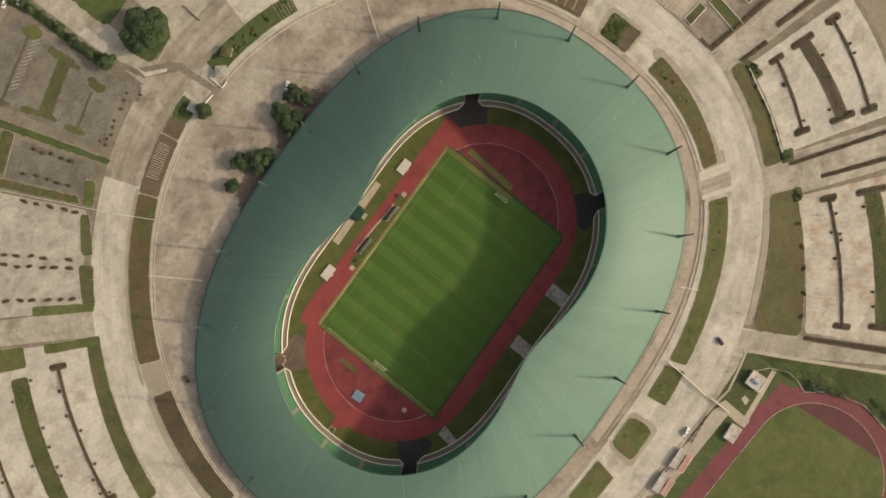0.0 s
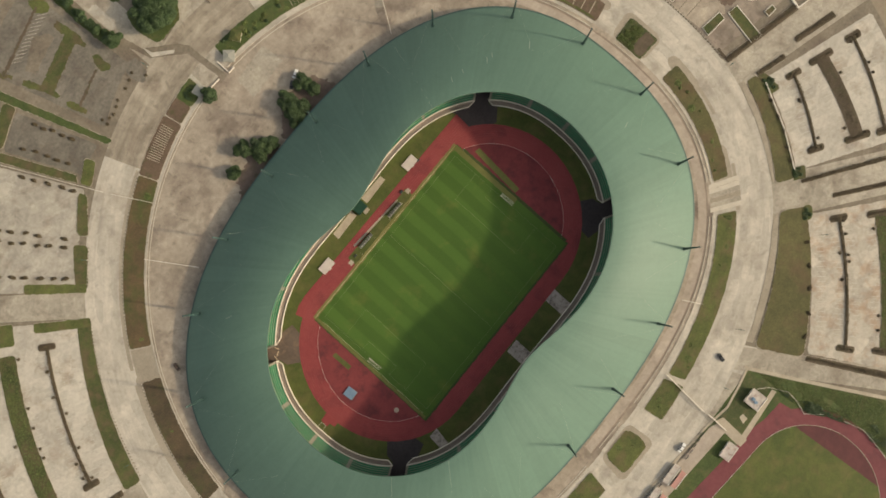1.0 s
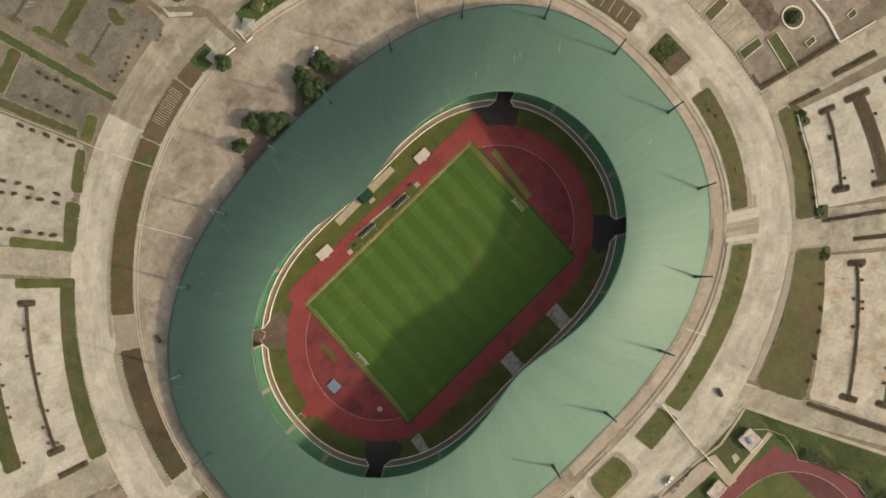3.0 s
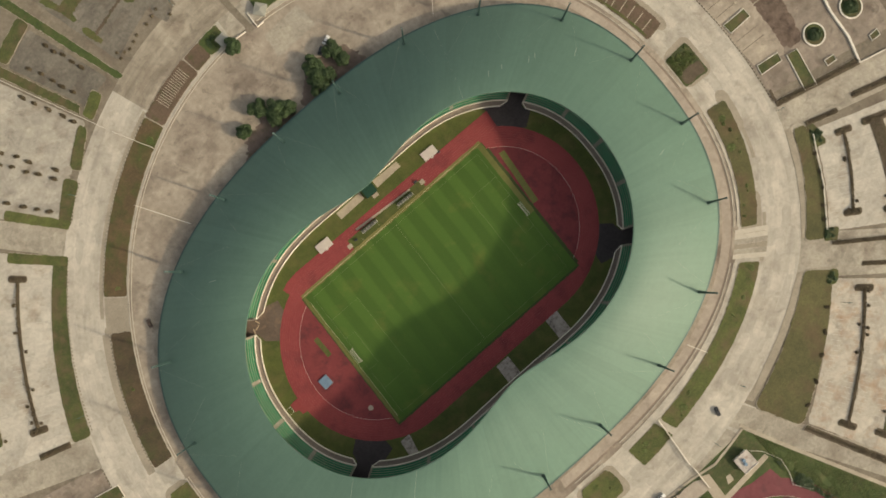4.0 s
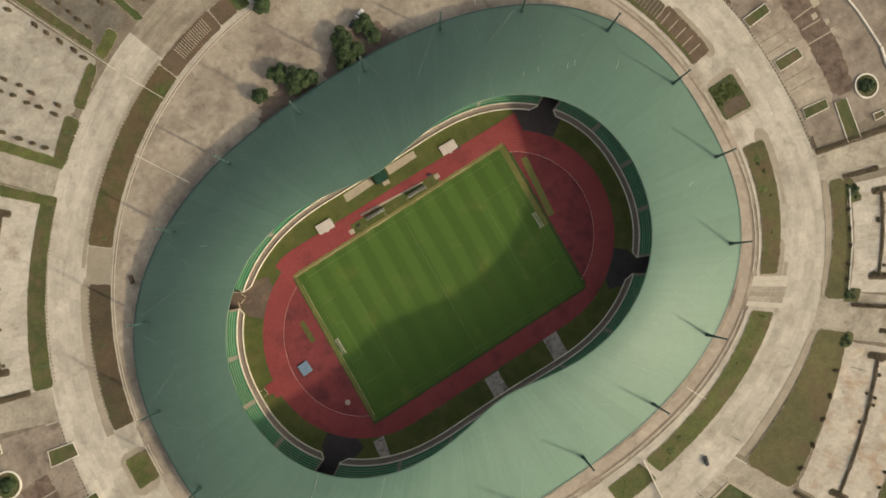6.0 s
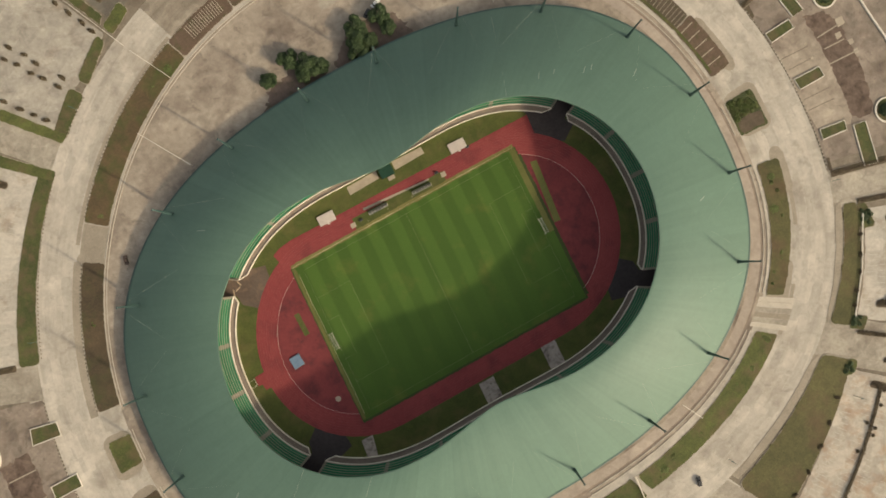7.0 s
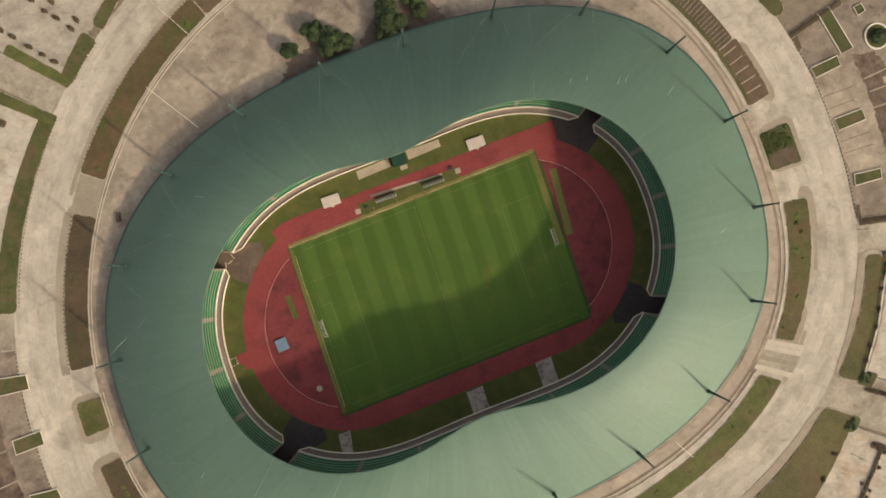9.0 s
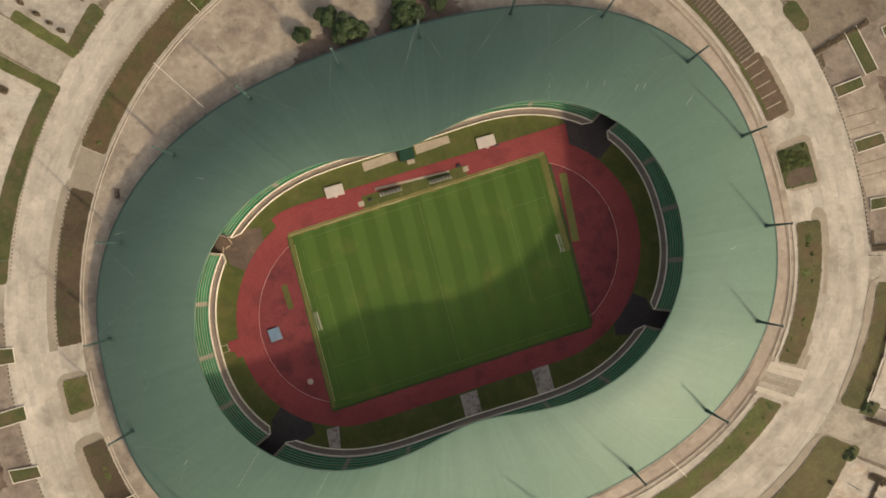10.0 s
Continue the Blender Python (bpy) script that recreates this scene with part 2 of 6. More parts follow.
CARBROWN = mat("brown_car_paint", (0.075, 0.050, 0.038), (0.10, 0.068, 0.05), fine=1, broad=0.3, rough=0.4, bump=0.0, coat=0.3)
BLUE = mat("blue_mat_vinyl", (0.12, 0.20, 0.29), (0.20, 0.30, 0.40), fine=1.2, broad=0.3, rough=0.6, bump=0.03)
TENT = mat("white_tent_fabric", (0.50, 0.45, 0.41), (0.62, 0.56, 0.51), fine=0.8, broad=0.2, rough=0.7, bump=0.05)
DRYSTRIP = mat("dry_strip", (0.15, 0.14, 0.04), (0.24, 0.21, 0.085), fine=1.2, broad=0.1)
OLIVESTRIP = mat("olive_strip", (0.098, 0.112, 0.028), (0.165, 0.165, 0.052), fine=1.2, broad=0.1)
MOTTLED = mat("mottled_slab", (0.32, 0.27, 0.24), (0.54, 0.48, 0.43), (0.12, 0.10, 0.09), fine=0.6, broad=0.15, patch=0.5, spread=0.9)
SLAB = mat("pale_slab", (0.34, 0.29, 0.225), (0.46, 0.40, 0.315), fine=0.8, broad=0.12, dirt=0.15)
CANOPY = mat("dark_green_canopy", (0.010, 0.045, 0.030), (0.018, 0.07, 0.045), fine=1.2, broad=0.2, rough=0.5)
GREY = mat("grey_shelter_sheet", (0.20, 0.21, 0.19), (0.34, 0.35, 0.32), fine=1.2, broad=0.3, rough=0.4)
OLDROOF = mat("stained_pale_roof", (0.40, 0.355, 0.32), (0.56, 0.51, 0.46), (0.30, 0.22, 0.19), fine=0.7, broad=0.2, patch=0.45, rough=0.8, bump=0.05, dirt=0.2)
REDROOF = mat("red_roof_sheet", (0.40, 0.19, 0.16), (0.50, 0.27, 0.23), fine=1.0, broad=0.2, rough=0.6)
GREYROOF = mat("pale_grey_roof", (0.25, 0.25, 0.215), (0.34, 0.335, 0.29), fine=1.0, broad=0.2, rough=0.6)


def roof_material():
    """Green profiled sheet: fine ribs run from rim to rim, with dirt streaks down the slope and a slight tone per panel."""
    m = mat("green_roof_sheet", (0.086, 0.157, 0.123), (0.112, 0.196, 0.154), (0.100, 0.180, 0.143), fine=0.5, broad=0.02, rough=0.54, bump=0.0, stretch=(0.45, 0.028), spread=0.9, rand=0.045, patch=0.3, dirt=0.07)
    nt = m.node_tree
    n, l = nt.nodes, nt.links
    co = n.new("ShaderNodeTexCoord")
    wv = n.new("ShaderNodeTexWave")
    wv.inputs["Scale"].default_value = 0.55
    wv.inputs["Distortion"].default_value = 0.4
    wv.inputs["Detail"].default_value = 1.0
    l.new(co.outputs["UV"], wv.inputs["Vector"])
    bp = n.new("ShaderNodeBump")
    bp.inputs["Strength"].default_value, bp.inputs["Distance"].default_value = 0.12, 0.08
    l.new(wv.outputs["Fac"], bp.inputs["Height"])
    l.new(bp.outputs[0], n["Principled BSDF"].inputs["Normal"])
    n["Principled BSDF"].inputs["Specular IOR Level"].default_value = 0.28
    return m


def pitch_material():
    """Mown turf: the blades lean to and fro in alternate bands across the length, worn patches."""
    m = mat("striped_turf", (0.037, 0.095, 0.012), (0.070, 0.138, 0.020), (0.104, 0.138, 0.026), fine=1.5, broad=0.03, rough=0.9, bump=0.15, spread=0.9, patch=0.2)
    nt = m.node_tree
    n, l = nt.nodes, nt.links
    bs = n["Principled BSDF"]
    old = bs.inputs["Base Color"].links[0].from_socket
    co = n.new("ShaderNodeTexCoord")
    wv = n.new("ShaderNodeTexWave")
    wv.inputs["Scale"].default_value = 2 * math.pi / (20 * 10.5)
    wv.inputs["Phase Offset"].default_value = 0.8
    wv.inputs["Distortion"].default_value = 0.9
    wv.inputs["Detail Scale"].default_value = 0.6
    l.new(co.outputs["UV"], wv.inputs["Vector"])
    lean = n.new("ShaderNodeMapRange")
    lean.inputs["From Min"].default_value, lean.inputs["From Max"].default_value = 0.35, 0.65
    lean.inputs["To Min"].default_value, lean.inputs["To Max"].default_value = 0.062, -0.062
    l.new(wv.outputs["Fac"], lean.inputs["Value"])
    tilt = n.new("ShaderNodeCombineXYZ")
    tilt.inputs["Z"].default_value = 1.0
    l.new(lean.outputs[0], tilt.inputs["Y"])
    unit = n.new("ShaderNodeVectorMath")
    unit.operation = "NORMALIZE"
    l.new(tilt.outputs[0], unit.inputs[0])
    l.new(unit.outputs[0], bs.inputs["Normal"].links[0].from_node.inputs["Normal"])
    tone = ramp2(nt, lean.outputs[0], 1.0, 1.0)
    tone.node.inputs["From Min"].default_value, tone.node.inputs["From Max"].default_value = 0.062, -0.062
    tone.node.inputs["To Min"].default_value, tone.node.inputs["To Max"].default_value = 0.965, 1.035
    hs = n.new("ShaderNodeHueSaturation")
    l.new(old, hs.inputs["Color"])
    l.new(tone, hs.inputs["Value"])
    l.new(hs.outputs[0], bs.inputs["Base Color"])
    return m


ROOF = roof_material()
TURF = pitch_material()

# ---- plan: the whole site lies a little askew ----
AXX, AXY, AYY = 0.99142, 0.02771, 1.00943


def plan(x, y, z=0.0):
    return Vector((AXX * x + AXY * y, AXY * x + AYY * y, z))


def oval(th, rx, ry, n):
    c, s = abs(math.cos(th)), abs(math.sin(th))
    return ((c / rx) ** n + (s / ry) ** n) ** (-1 / n)


def ring_base(th):
    return 152.5 if math.sin(th) >= 0 else oval(th, 152.5, 114, 2.5)


def ring(deg, d):
    """A point d metres outside the ring wall, in the direction deg from the middle of the pitch."""
    th = radians(deg)
    r = ring_base(th) + d
    return r * math.cos(th), r * math.sin(th)


def roof_dip(th):
    """The inner rim hangs lower on the north-west side."""
    return 8.0 * max(0.0, math.cos(th - radians(142))) ** 1.2


def roof_in(th):
    r = oval(th, 97.0, 72.9, 2.18)
    dent = 19.9 * math.exp(-(abs(r * math.cos(th)) / 74) ** 1.87)
    return (r - dent * abs(math.sin(th)) - 0.17 * math.sin(th)) * (1 + roof_dip(th) / 276)


def roof_out(th):
    return oval(th, 142.5, 103.2, 2.45) * (1 + 0.29 * roof_dip(th) / 300)


def roof_z(th, s):
    zin = 26.0 + 2.5 * math.sin(th) ** 2 - roof_dip(th)
    zout = 5.8 - 0.29 * roof_dip(th)
    return zout + (zin - zout) * (1 - max(s, 0.0) ** (1.45 + 0.045 * roof_dip(th)))


def roof_point(th, s, up=0.0):
    r = roof_in(th) * (1 - s) + roof_out(th) * s
    return plan(r * math.cos(th), r * math.sin(th), roof_z(th, s) + up)


# ---- mesh helpers ----


def mesh(name, verts, faces, material, uvs=None, smooth=False):
    me = bpy.data.meshes.new(name)
    me.from_pydata([tuple(v) for v in verts], [], faces)
    for m in material if isinstance(material, (list, tuple)) else [material]:
        me.materials.append(m)
    if uvs:
        lay = me.uv_layers.new(name="UVMap")
        for lp in me.loops:
            lay.data[lp.index].uv = uvs[lp.vertex_index]
    if smooth:
        me.polygons.foreach_set("use_smooth", [True] * len(me.polygons))
    me.update()
    return me


def obj(name, me, parent=None, label="", category="", group="", kind="", loc=None):
    ob = new(name, me)
    if parent:
        ob.parent = parent
    if loc:
        ob.location = loc
    return tagged(ob, label, category, group, kind)


def part(name, bm, material, parent, label=""):
    me = bpy.data.meshes.new(name)
    bm.to_mesh(me)
    bm.free()
    me.materials.append(material)
    return obj(name, me, parent, label)


def box(bm, x0, y0, z0, x1, y1, z1, bevel=0.0):
    r = bmesh.ops.create_cube(bm, size=1, matrix=Matrix.Translation(((x0 + x1) / 2, (y0 + y1) / 2, (z0 + z1) / 2)) @ Matrix.Diagonal((x1 - x0, y1 - y0, z1 - z0, 1)))
    if bevel:
        es = list({e for v in r["verts"] for e in v.link_edges})
        bmesh.ops.bevel(bm, geom=es, offset=bevel, segments=2, affect="EDGES")
    return bm


def tube(bm, a, b, r0, r1, seg=8):
    a, b = Vector(a), Vector(b)
    m = Matrix.Translation((a + b) / 2) @ (b - a).to_track_quat("Z", "Y").to_matrix().to_4x4()
    bmesh.ops.create_cone(bm, cap_ends=True, segments=seg, radius1=r0, radius2=r1, depth=(b - a).length, matrix=m)
    return bm


def prism(pts, z0, z1):
    """A slab over a closed outline of plan points."""
    n = len(pts)
    vs = [plan(x, y, z1) for x, y in pts] + [plan(x, y, z0) for x, y in pts]
    area = sum(pts[i][0] * pts[(i + 1) % n][1] - pts[(i + 1) % n][0] * pts[i][1] for i in range(n))
    fs = [tuple(range(n)) if area > 0 else tuple(reversed(range(n)))]
    for i in range(n):
        j = (i + 1) % n
        fs.append((i, n + i, n + j, j) if area > 0 else (j, n + j, n + i, i))
    return vs, fs


def rounded(u, v, ru, rv, n=5):
    """The outline of the unit square with its corners rounded by ru, rv."""
    out = []
    for cx, cy, a in ((1 - ru, rv, -90), (1 - ru, 1 - rv, 0), (ru, 1 - rv, 90), (ru, rv, 180)):
        for k in range(n + 1):
            t = radians(a + 90 * k / n)
            out.append((u * (cx + ru * math.cos(t)), v * (cy + rv * math.sin(t))))
    return out


def patch_outline(t0, t1, d0, d1, radius=0.0, step=1.5, grow=0.0):
    """A patch between two directions, from d0 = (inner, outer) at t0 to d1 at t1; corners rounded by radius metres."""
    arc = max(abs(t1 - t0) * 2.9, 0.1)
    dep = max((d0[1] - d0[0] + d1[1] - d1[0]) / 2, 0.1)
    ru, rv = min(radius / arc, 0.49), min(radius / dep, 0.49)
    base = rounded(1, 1, ru, rv) if radius else [(1, 0), (1, 1), (0, 1), (0, 0)]
    k = max(int(abs(t1 - t0) / step), 1)
    pts = []
    m = len(base)
    for i in range(m):
        (u0, v0), (u1, v1) = base[i], base[(i + 1) % m]
        s = max(int(abs(u1 - u0) * k), 1)
        for q in range(s):
            pts.append((u0 + (u1 - u0) * q / s, v0 + (v1 - v0) * q / s))
    out = []
    gu, gv = grow / arc, grow / dep
    for u, v in pts:
        u, v = u * (1 + 2 * gu) - gu, v * (1 + 2 * gv) - gv
        a = d0[0] + (d1[0] - d0[0]) * u
        b = d0[1] + (d1[1] - d0[1]) * u
        out.append(ring(t0 + (t1 - t0) * u, a + (b - a) * v))
    return out


def ragged(pts, amount=1.5, step=1.2):
    """The same outline with an uneven edge."""
    out = []
    n = len(pts)
    for i in range(n):
        a, b = Vector(pts[i]), Vector(pts[(i + 1) % n])
        k = max(int((b - a).length / step), 1)
        for q in range(k):
            p = a + (b - a) * q / k
            v = Vector((p.x * 0.3, p.y * 0.3, 3.0))
            w = Vector((p.x * 1.3, p.y * 1.3, 7.0))
            out.append((p.x + amount * (0.5 * noise.noise(v) + 0.8 * noise.noise(w)), p.y + amount * (0.5 * noise.noise(v + Vector((9, 5, 1))) + 0.8 * noise.noise(w + Vector((3, 8, 2))))))
    return out


def slab(name, pts, z0, z1, material, label="", category="", kind="structure", parent=None, group=""):
    vs, fs = prism(pts, z0, z1)
    return obj(name, mesh(name, vs, fs, material), parent, label, category, group, kind if not parent else "")


BED_COUNT = [0]
HEDGE_BEDS = []


def bed(t0, t1, d0, d1, material, label, radius=2.0, kerb=0.35, h=0.12, name="lawn"):
    BED_COUNT[0] += 1
    h += 0.006 * (BED_COUNT[0] % 12)
    rag = 0.32 if material is SOIL else 0.6
    ob = slab(name, ragged(patch_outline(t0, t1, d0, d1, radius), rag, 0.5), 0.02, h + 0.06, material, label, "lawn", "structure")
    slab("kerb", patch_outline(t0, t1, d0, d1, radius, grow=kerb * 0.5), 0.0, h, SHOULDER, parent=ob)
    if "hedge bed" in label:
        HEDGE_BEDS.append((t0, t1, d0, d1, ob))
    return ob


def band(name, t0, t1, d0, d1, z, material, label, category, step=1.0, rows=2, kind="structure"):
    """A curved sheet along the ring with a map of metres along and across it."""
    n = max(int(abs(t1 - t0) / step), 2)
    vs, uv, fs = [], [], []
    for i in range(n + 1):
        t = t0 + (t1 - t0) * i / n
        for j in range(rows + 1):
            d = d0 + (d1 - d0) * j / rows
            x, y = ring(t, d)
            vs.append(plan(x, y, z))
            uv.append((radians(t) * 165, d))
    for i in range(n):
        for j in range(rows):
            a = i * (rows + 1) + j
            fs.append((a, a + 1, a + rows + 2, a + rows + 1) if t1 < t0 else (a, a + 1, a + rows + 2, a + rows + 1)[::-1])
    if (Vector(vs[fs[0][1]]) - Vector(vs[fs[0][0]])).cross(Vector(vs[fs[0][2]]) - Vector(vs[fs[0][0]])).z < 0:
        fs = [f[::-1] for f in fs]
    return obj(name, mesh(name, vs, fs, material, uv), None, label, category, "", kind)


def wall_run(name, pts, width, z0, z1, material, parent=None, label="", category="", kind="", closed=False):
    """A low wall or rail of a given width along plan points."""
    n = len(pts)
    vs, fs = [], []
    for i in range(n):
        a = Vector(pts[(i - 1) % n] if closed or i else pts[0])
        b = Vector(pts[(i + 1) % n] if closed or i < n - 1 else pts[-1])
        t = (b - a).normalized()
        nrm = Vector((-t.y, t.x)) * width / 2
        p = Vector(pts[i])
        for q, z in ((p + nrm, z0), (p + nrm, z1), (p - nrm, z1), (p - nrm, z0)):
            vs.append(plan(q.x, q.y, z))
    for i in range(n if closed else n - 1):
        j = (i + 1) % n
        for k in range(4):
            m = (k + 1) % 4
            fs.append((4 * i + k, 4 * j + k, 4 * j + m, 4 * i + m))
    if not closed:
        fs += [(0, 1, 2, 3), (4 * n - 1, 4 * n - 2, 4 * n - 3, 4 * n - 4)]
    return obj(name, mesh(name, vs, fs, material), parent, label, category, "", kind)


# ---- ground ----
gv, gf, k = [], [], 0
NG, RG = 96, (40, 120, 220, 300, 420, 700, 1300, 2600, 4500)
gv.append((0, 0, -0.05))
for r in RG:
    for i in range(NG):
        a = 2 * math.pi * i / NG
        gv.append((r * math.cos(a), r * math.sin(a), -0.05))
for i in range(NG):
    gf.append((0, 1 + i, 1 + (i + 1) % NG))
for j in range(len(RG) - 1):
    for i in range(NG):
        a, b = 1 + j * NG + i, 1 + j * NG + (i + 1) % NG
        gf.append((a, a + NG, b + NG, b))
obj("ground", mesh("ground", gv, gf, EARTH), None, "flat dry earth reaching the horizon", "ground", "", "structure")

# ---- paved rings round the stadium ----
slab("pavement", [ring(a, 115) for a in range(0, 360, 3)], -0.04, 0.0, PAVING, "worn beige paving with stains round the stadium", "pavement")
slab("plaza", [ring(a, 0.5) for a in range(0, 360, 2)], 0.0, 0.03, PLAZA, "stained grey-beige concrete plaza inside the ring wall", "pavement")
band("road", 0, 360, 12.3, 32.5, 0.03, ROAD, "pale worn concrete ring road with tyre marks", "road", 1.0, 6)
band("road", 0, 360, 0.4, 12.4, 0.012, ROAD, "pale worn concrete between the grass beds", "road", 1.0, 2)
band("road", 76, 111.6, 12.35, 32.6, 0.036, DIRTYROAD, "old stained concrete stretch of the ring road", "road", 1.0, 6)
for c in (297.3, 324.4, 344.9, 134.8, 165.2):
    band("road", c - 2.6, c + 2.6, 31.5, 39, 0.018, ROAD, "pale concrete mouth of a side road", "road", 0.5, 2)
band("road", 263, 405, -7.5, -2.8, 0.045, PINK, "pinkish concrete walk beside the ring wall", "walkway", 1.0, 1)
band("road", 263, 405, -3.1, -2.2, 0.06, STRIPSOIL, "narrow strip of bare brown soil by the wall", "soil strip", 1.0, 1)

slab("soil_bed", ragged([(40, 101), (35, 116), (25, 119), (10, 116), (0, 109), (2, 101)], 3.0), 0.02, 0.05, SHADESOIL, "bare purple-brown soil under the trees", "soil bed")
slab("soil_bed", ragged([(-2, 101), (-8, 111), (-20, 115.5), (-32, 111), (-40, 101)], 3.0), 0.02, 0.054, SHADESOIL, "bare purple-brown soil under the trees", "soil bed")

# low double parapet of the ring
for inner in (True, False):
    rw = obj("ring_wall", None, None, "low weathered white parapet wall round the plaza", "wall", "ring walls", "structure")
    for a0, a1 in ((8.5, 87), (93, 172.5), (176.5, 182), (187, 260), (265.5, 274), (280, 324), (330.5, 351.5), (357.5, 363)):
        n = max(int((a1 - a0) / 1.5), 2)
        d = (-1.0 if 87 < a0 < 260 else -1.7) if inner else 0.2
        wall_run("wall_section", [ring(a0 + (a1 - a0) * i / n, d) for i in range(n + 1)], 0.34, 0.0, 0.24, KERB, rw)

# ---- planted beds between ring wall and road ----
B = [
    (66, 86, (3, 12.5), (2.5, 12.5), ROUGHGRASS, "dark green lawn bed with low plants"),
    (93.2, 97.4, (2.5, 12), (2.5, 12), ROUGHGRASS, "green overgrown bed by the gate hut"),
    (97.4, 101, (2.5, 12), (2.5, 12), RUSTSOIL, "dry reddish-brown bed by the gate hut"),
    (101.2, 112.5, (2, 12.5), (2, 12.5), RUSTSOIL, "bare brown bed with a row of concrete ribs"),
    (112.7, 143, (1.8, 12.3), (1.2, 12.3), RUSTLAWN, "long dry brown grass bed along the wall"),
    (149, 172, (0.6, 10.5), (0.6, 10.5), BROWNLAWN, "dark brown grass bed along the wall"),
    (177, 182, (0.6, 11.3), (0.6, 11.3), LAWN, "small square grass bed between two driveways"),
    (187, 215, (0.6, 10.6), (0.6, 10.6), BROWNLAWN, "brown and green grass bed along the wall"),
    (218, 247, (0.8, 11.5), (0.8, 11.5), LAWN, "olive grass bed along the wall"),
    (249, 260, (2.6, 14), (2.6, 14), LAWN, "olive grass bed along the wall"),
    (265.3, 274, (3, 16), (3, 16), LAWN, "rounded olive grass bed between two driveways"),
    (280, 288.6, (4, 14.3), (4, 14.3), LAWN, "small olive grass bed beside a driveway"),
    (290, 324, (4.5, 13.2), (2.6, 12.8), LAWN, "long olive grass bed with darker tufts"),
    (330.2, 351.6, (1.8, 9.8), (2, 12.6), OLIVELAWN, "olive grass bed with small shrubs"),
    (357.0, 363.1, (0.7, 14.6), (0.7, 14.6), COVER, "rounded bed with dense green shrubs and bare soil"),
    (8, 18.0, (2, 12.5), (2, 12.5), RUSTSOIL, "reddish-brown bed with pale concrete ribs"),
    (18.2, 46, (2, 11.5), (2, 11.5), SOIL, "dark bed with rows of pale concrete ribs"),
]
for t0, t1, d0, d1, m, lab in B:
    bed(t0, t1, d0, d1, m, lab, 6.0 if t0 > 357 else 4.0 if 265 < t0 < 275 else 1.2)

slab("soil_bed", ragged(patch_outline(357.3, 359.6, (1.6, 13.8), (1.6, 13.8), 2.0), 0.9, 0.6), 0.05, 0.30, SOIL, "bare brown soil beside dense green shrubs", "soil bed")
# paler paver shoulders beside the beds
for t0, t1 in ((112, 146.5), (149, 172.5), (187, 215), (324, 332), (341, 352)):
    band("shoulder", t0, t1, 11.0 if t0 < 200 and t0 > 146 else 12.8, 14.6, 0.045, SHOULDER, "grey paver shoulder beside the ring road", "pavement", 1.0, 1)
for t0, t1 in ((143.2, 148.8),):
    band("shoulder", t0, t1, 1.0, 12.2, 0.045, SHOULDER, "grey paver driveway with steps to the plaza", "pavement", 1.0, 1)


def halo(t0, t1, d0, d1):
    slab("shoulder", ragged(patch_outline(t0, t1, (d0, d1), (d0, d1), 4.0), 0.3), 0.0, 0.052, SHOULDER, "pale paver shoulder round the end of a grass bed", "pavement")


for h4 in ((356.5, 364.2, 0.6, 16.8), (346, 353.4, 9, 15.6), (176, 183.2, 0.6, 13.6), (185.6, 196, 0.6, 13.6), (7, 17.2, 9, 15), (328.6, 336, 2, 12.5), (147.4, 156, 0.6, 13.4), (264, 275.2, 2, 17.8)):
    halo(*h4)
slab("forecourt", patch_outline(348.6, 373, (33.2, 105), (33.2, 105)), 0.0, 0.012, MAUVE, "mauve-brown paved forecourt with stains", "pavement")
slab("forecourt", patch_outline(167.5, 196, (33.2, 105), (33.2, 105)), 0.0, 0.012, MAUVE, "mauve-brown paved forecourt with stains", "pavement")


def ribs(t0, t1, count, d0, d1, group, width=0.24, material=SHOULDER):
    for i in range(count):
        t = t0 + (t1 - t0) * (i + 0.5) / count
        (x0, y0), (x1, y1) = ring(t, d0), ring(t, d1)
        ob = wall_run("concrete_rib", [(x0, y0), (x1, y1)], width, 0.1, 0.36, material, None, "weathered grey concrete rib lying across a bed", "concrete rib", "")
        tagged(ob, group=group)


ribs(102.6, 109.5, 16, 4.4, 11.2, "concrete ribs in the bed by the gate", 0.34, SLAB)
ribs(9.0, 17.8, 5, 3.6, 10.6, "concrete ribs in the brown bed", 0.42, SLAB)
band("moss", 8.6, 44, 2.3, 3.5, 0.27, LAWN, "strip of yellowish moss along the wall", "moss", 1.0, 1)
ribs(18.4, 33, 21, 3.8, 10.8, "concrete ribs in the dark bed")
ribs(66, 70, 6, 3.5, 11.5, "concrete ribs near the lawn")

# ---- roads that leave the ring ----


def spoke(t0, d0, t1, d1, width, material=CONCRETE, label="pale concrete road leaving the ring road"):
    (x0, y0), (x1, y1) = ring(t0, d0), ring(t1, d1)
    v = Vector((x1 - x0, y1 - y0))
    nrm = Vector((-v.y, v.x)).normalized() * width / 2
    slab("road", [(x0 + nrm.x, y0 + nrm.y), (x0 - nrm.x, y0 - nrm.y), (x1 - nrm.x, y1 - nrm.y), (x1 + nrm.x, y1 + nrm.y)], 0.0, 0.025, material, label, "road")


spoke(324.5, 30, 324.2, 115, 21)
spoke(297.3, 30, 299.6, 115, 11.5)
spoke(344.9, 30, 344.7, 115, 17)
spoke(134.9, 28, 134.6, 115, 13)
spoke(165.6, 28, 163.6, 115, 15)
spoke(93.5, 24, 93.0, 115, 14)
spoke(90, 0, 90, 30, 14, CONCRETE, "stained concrete driveway through the ring wall")

# ---- parking lots ----


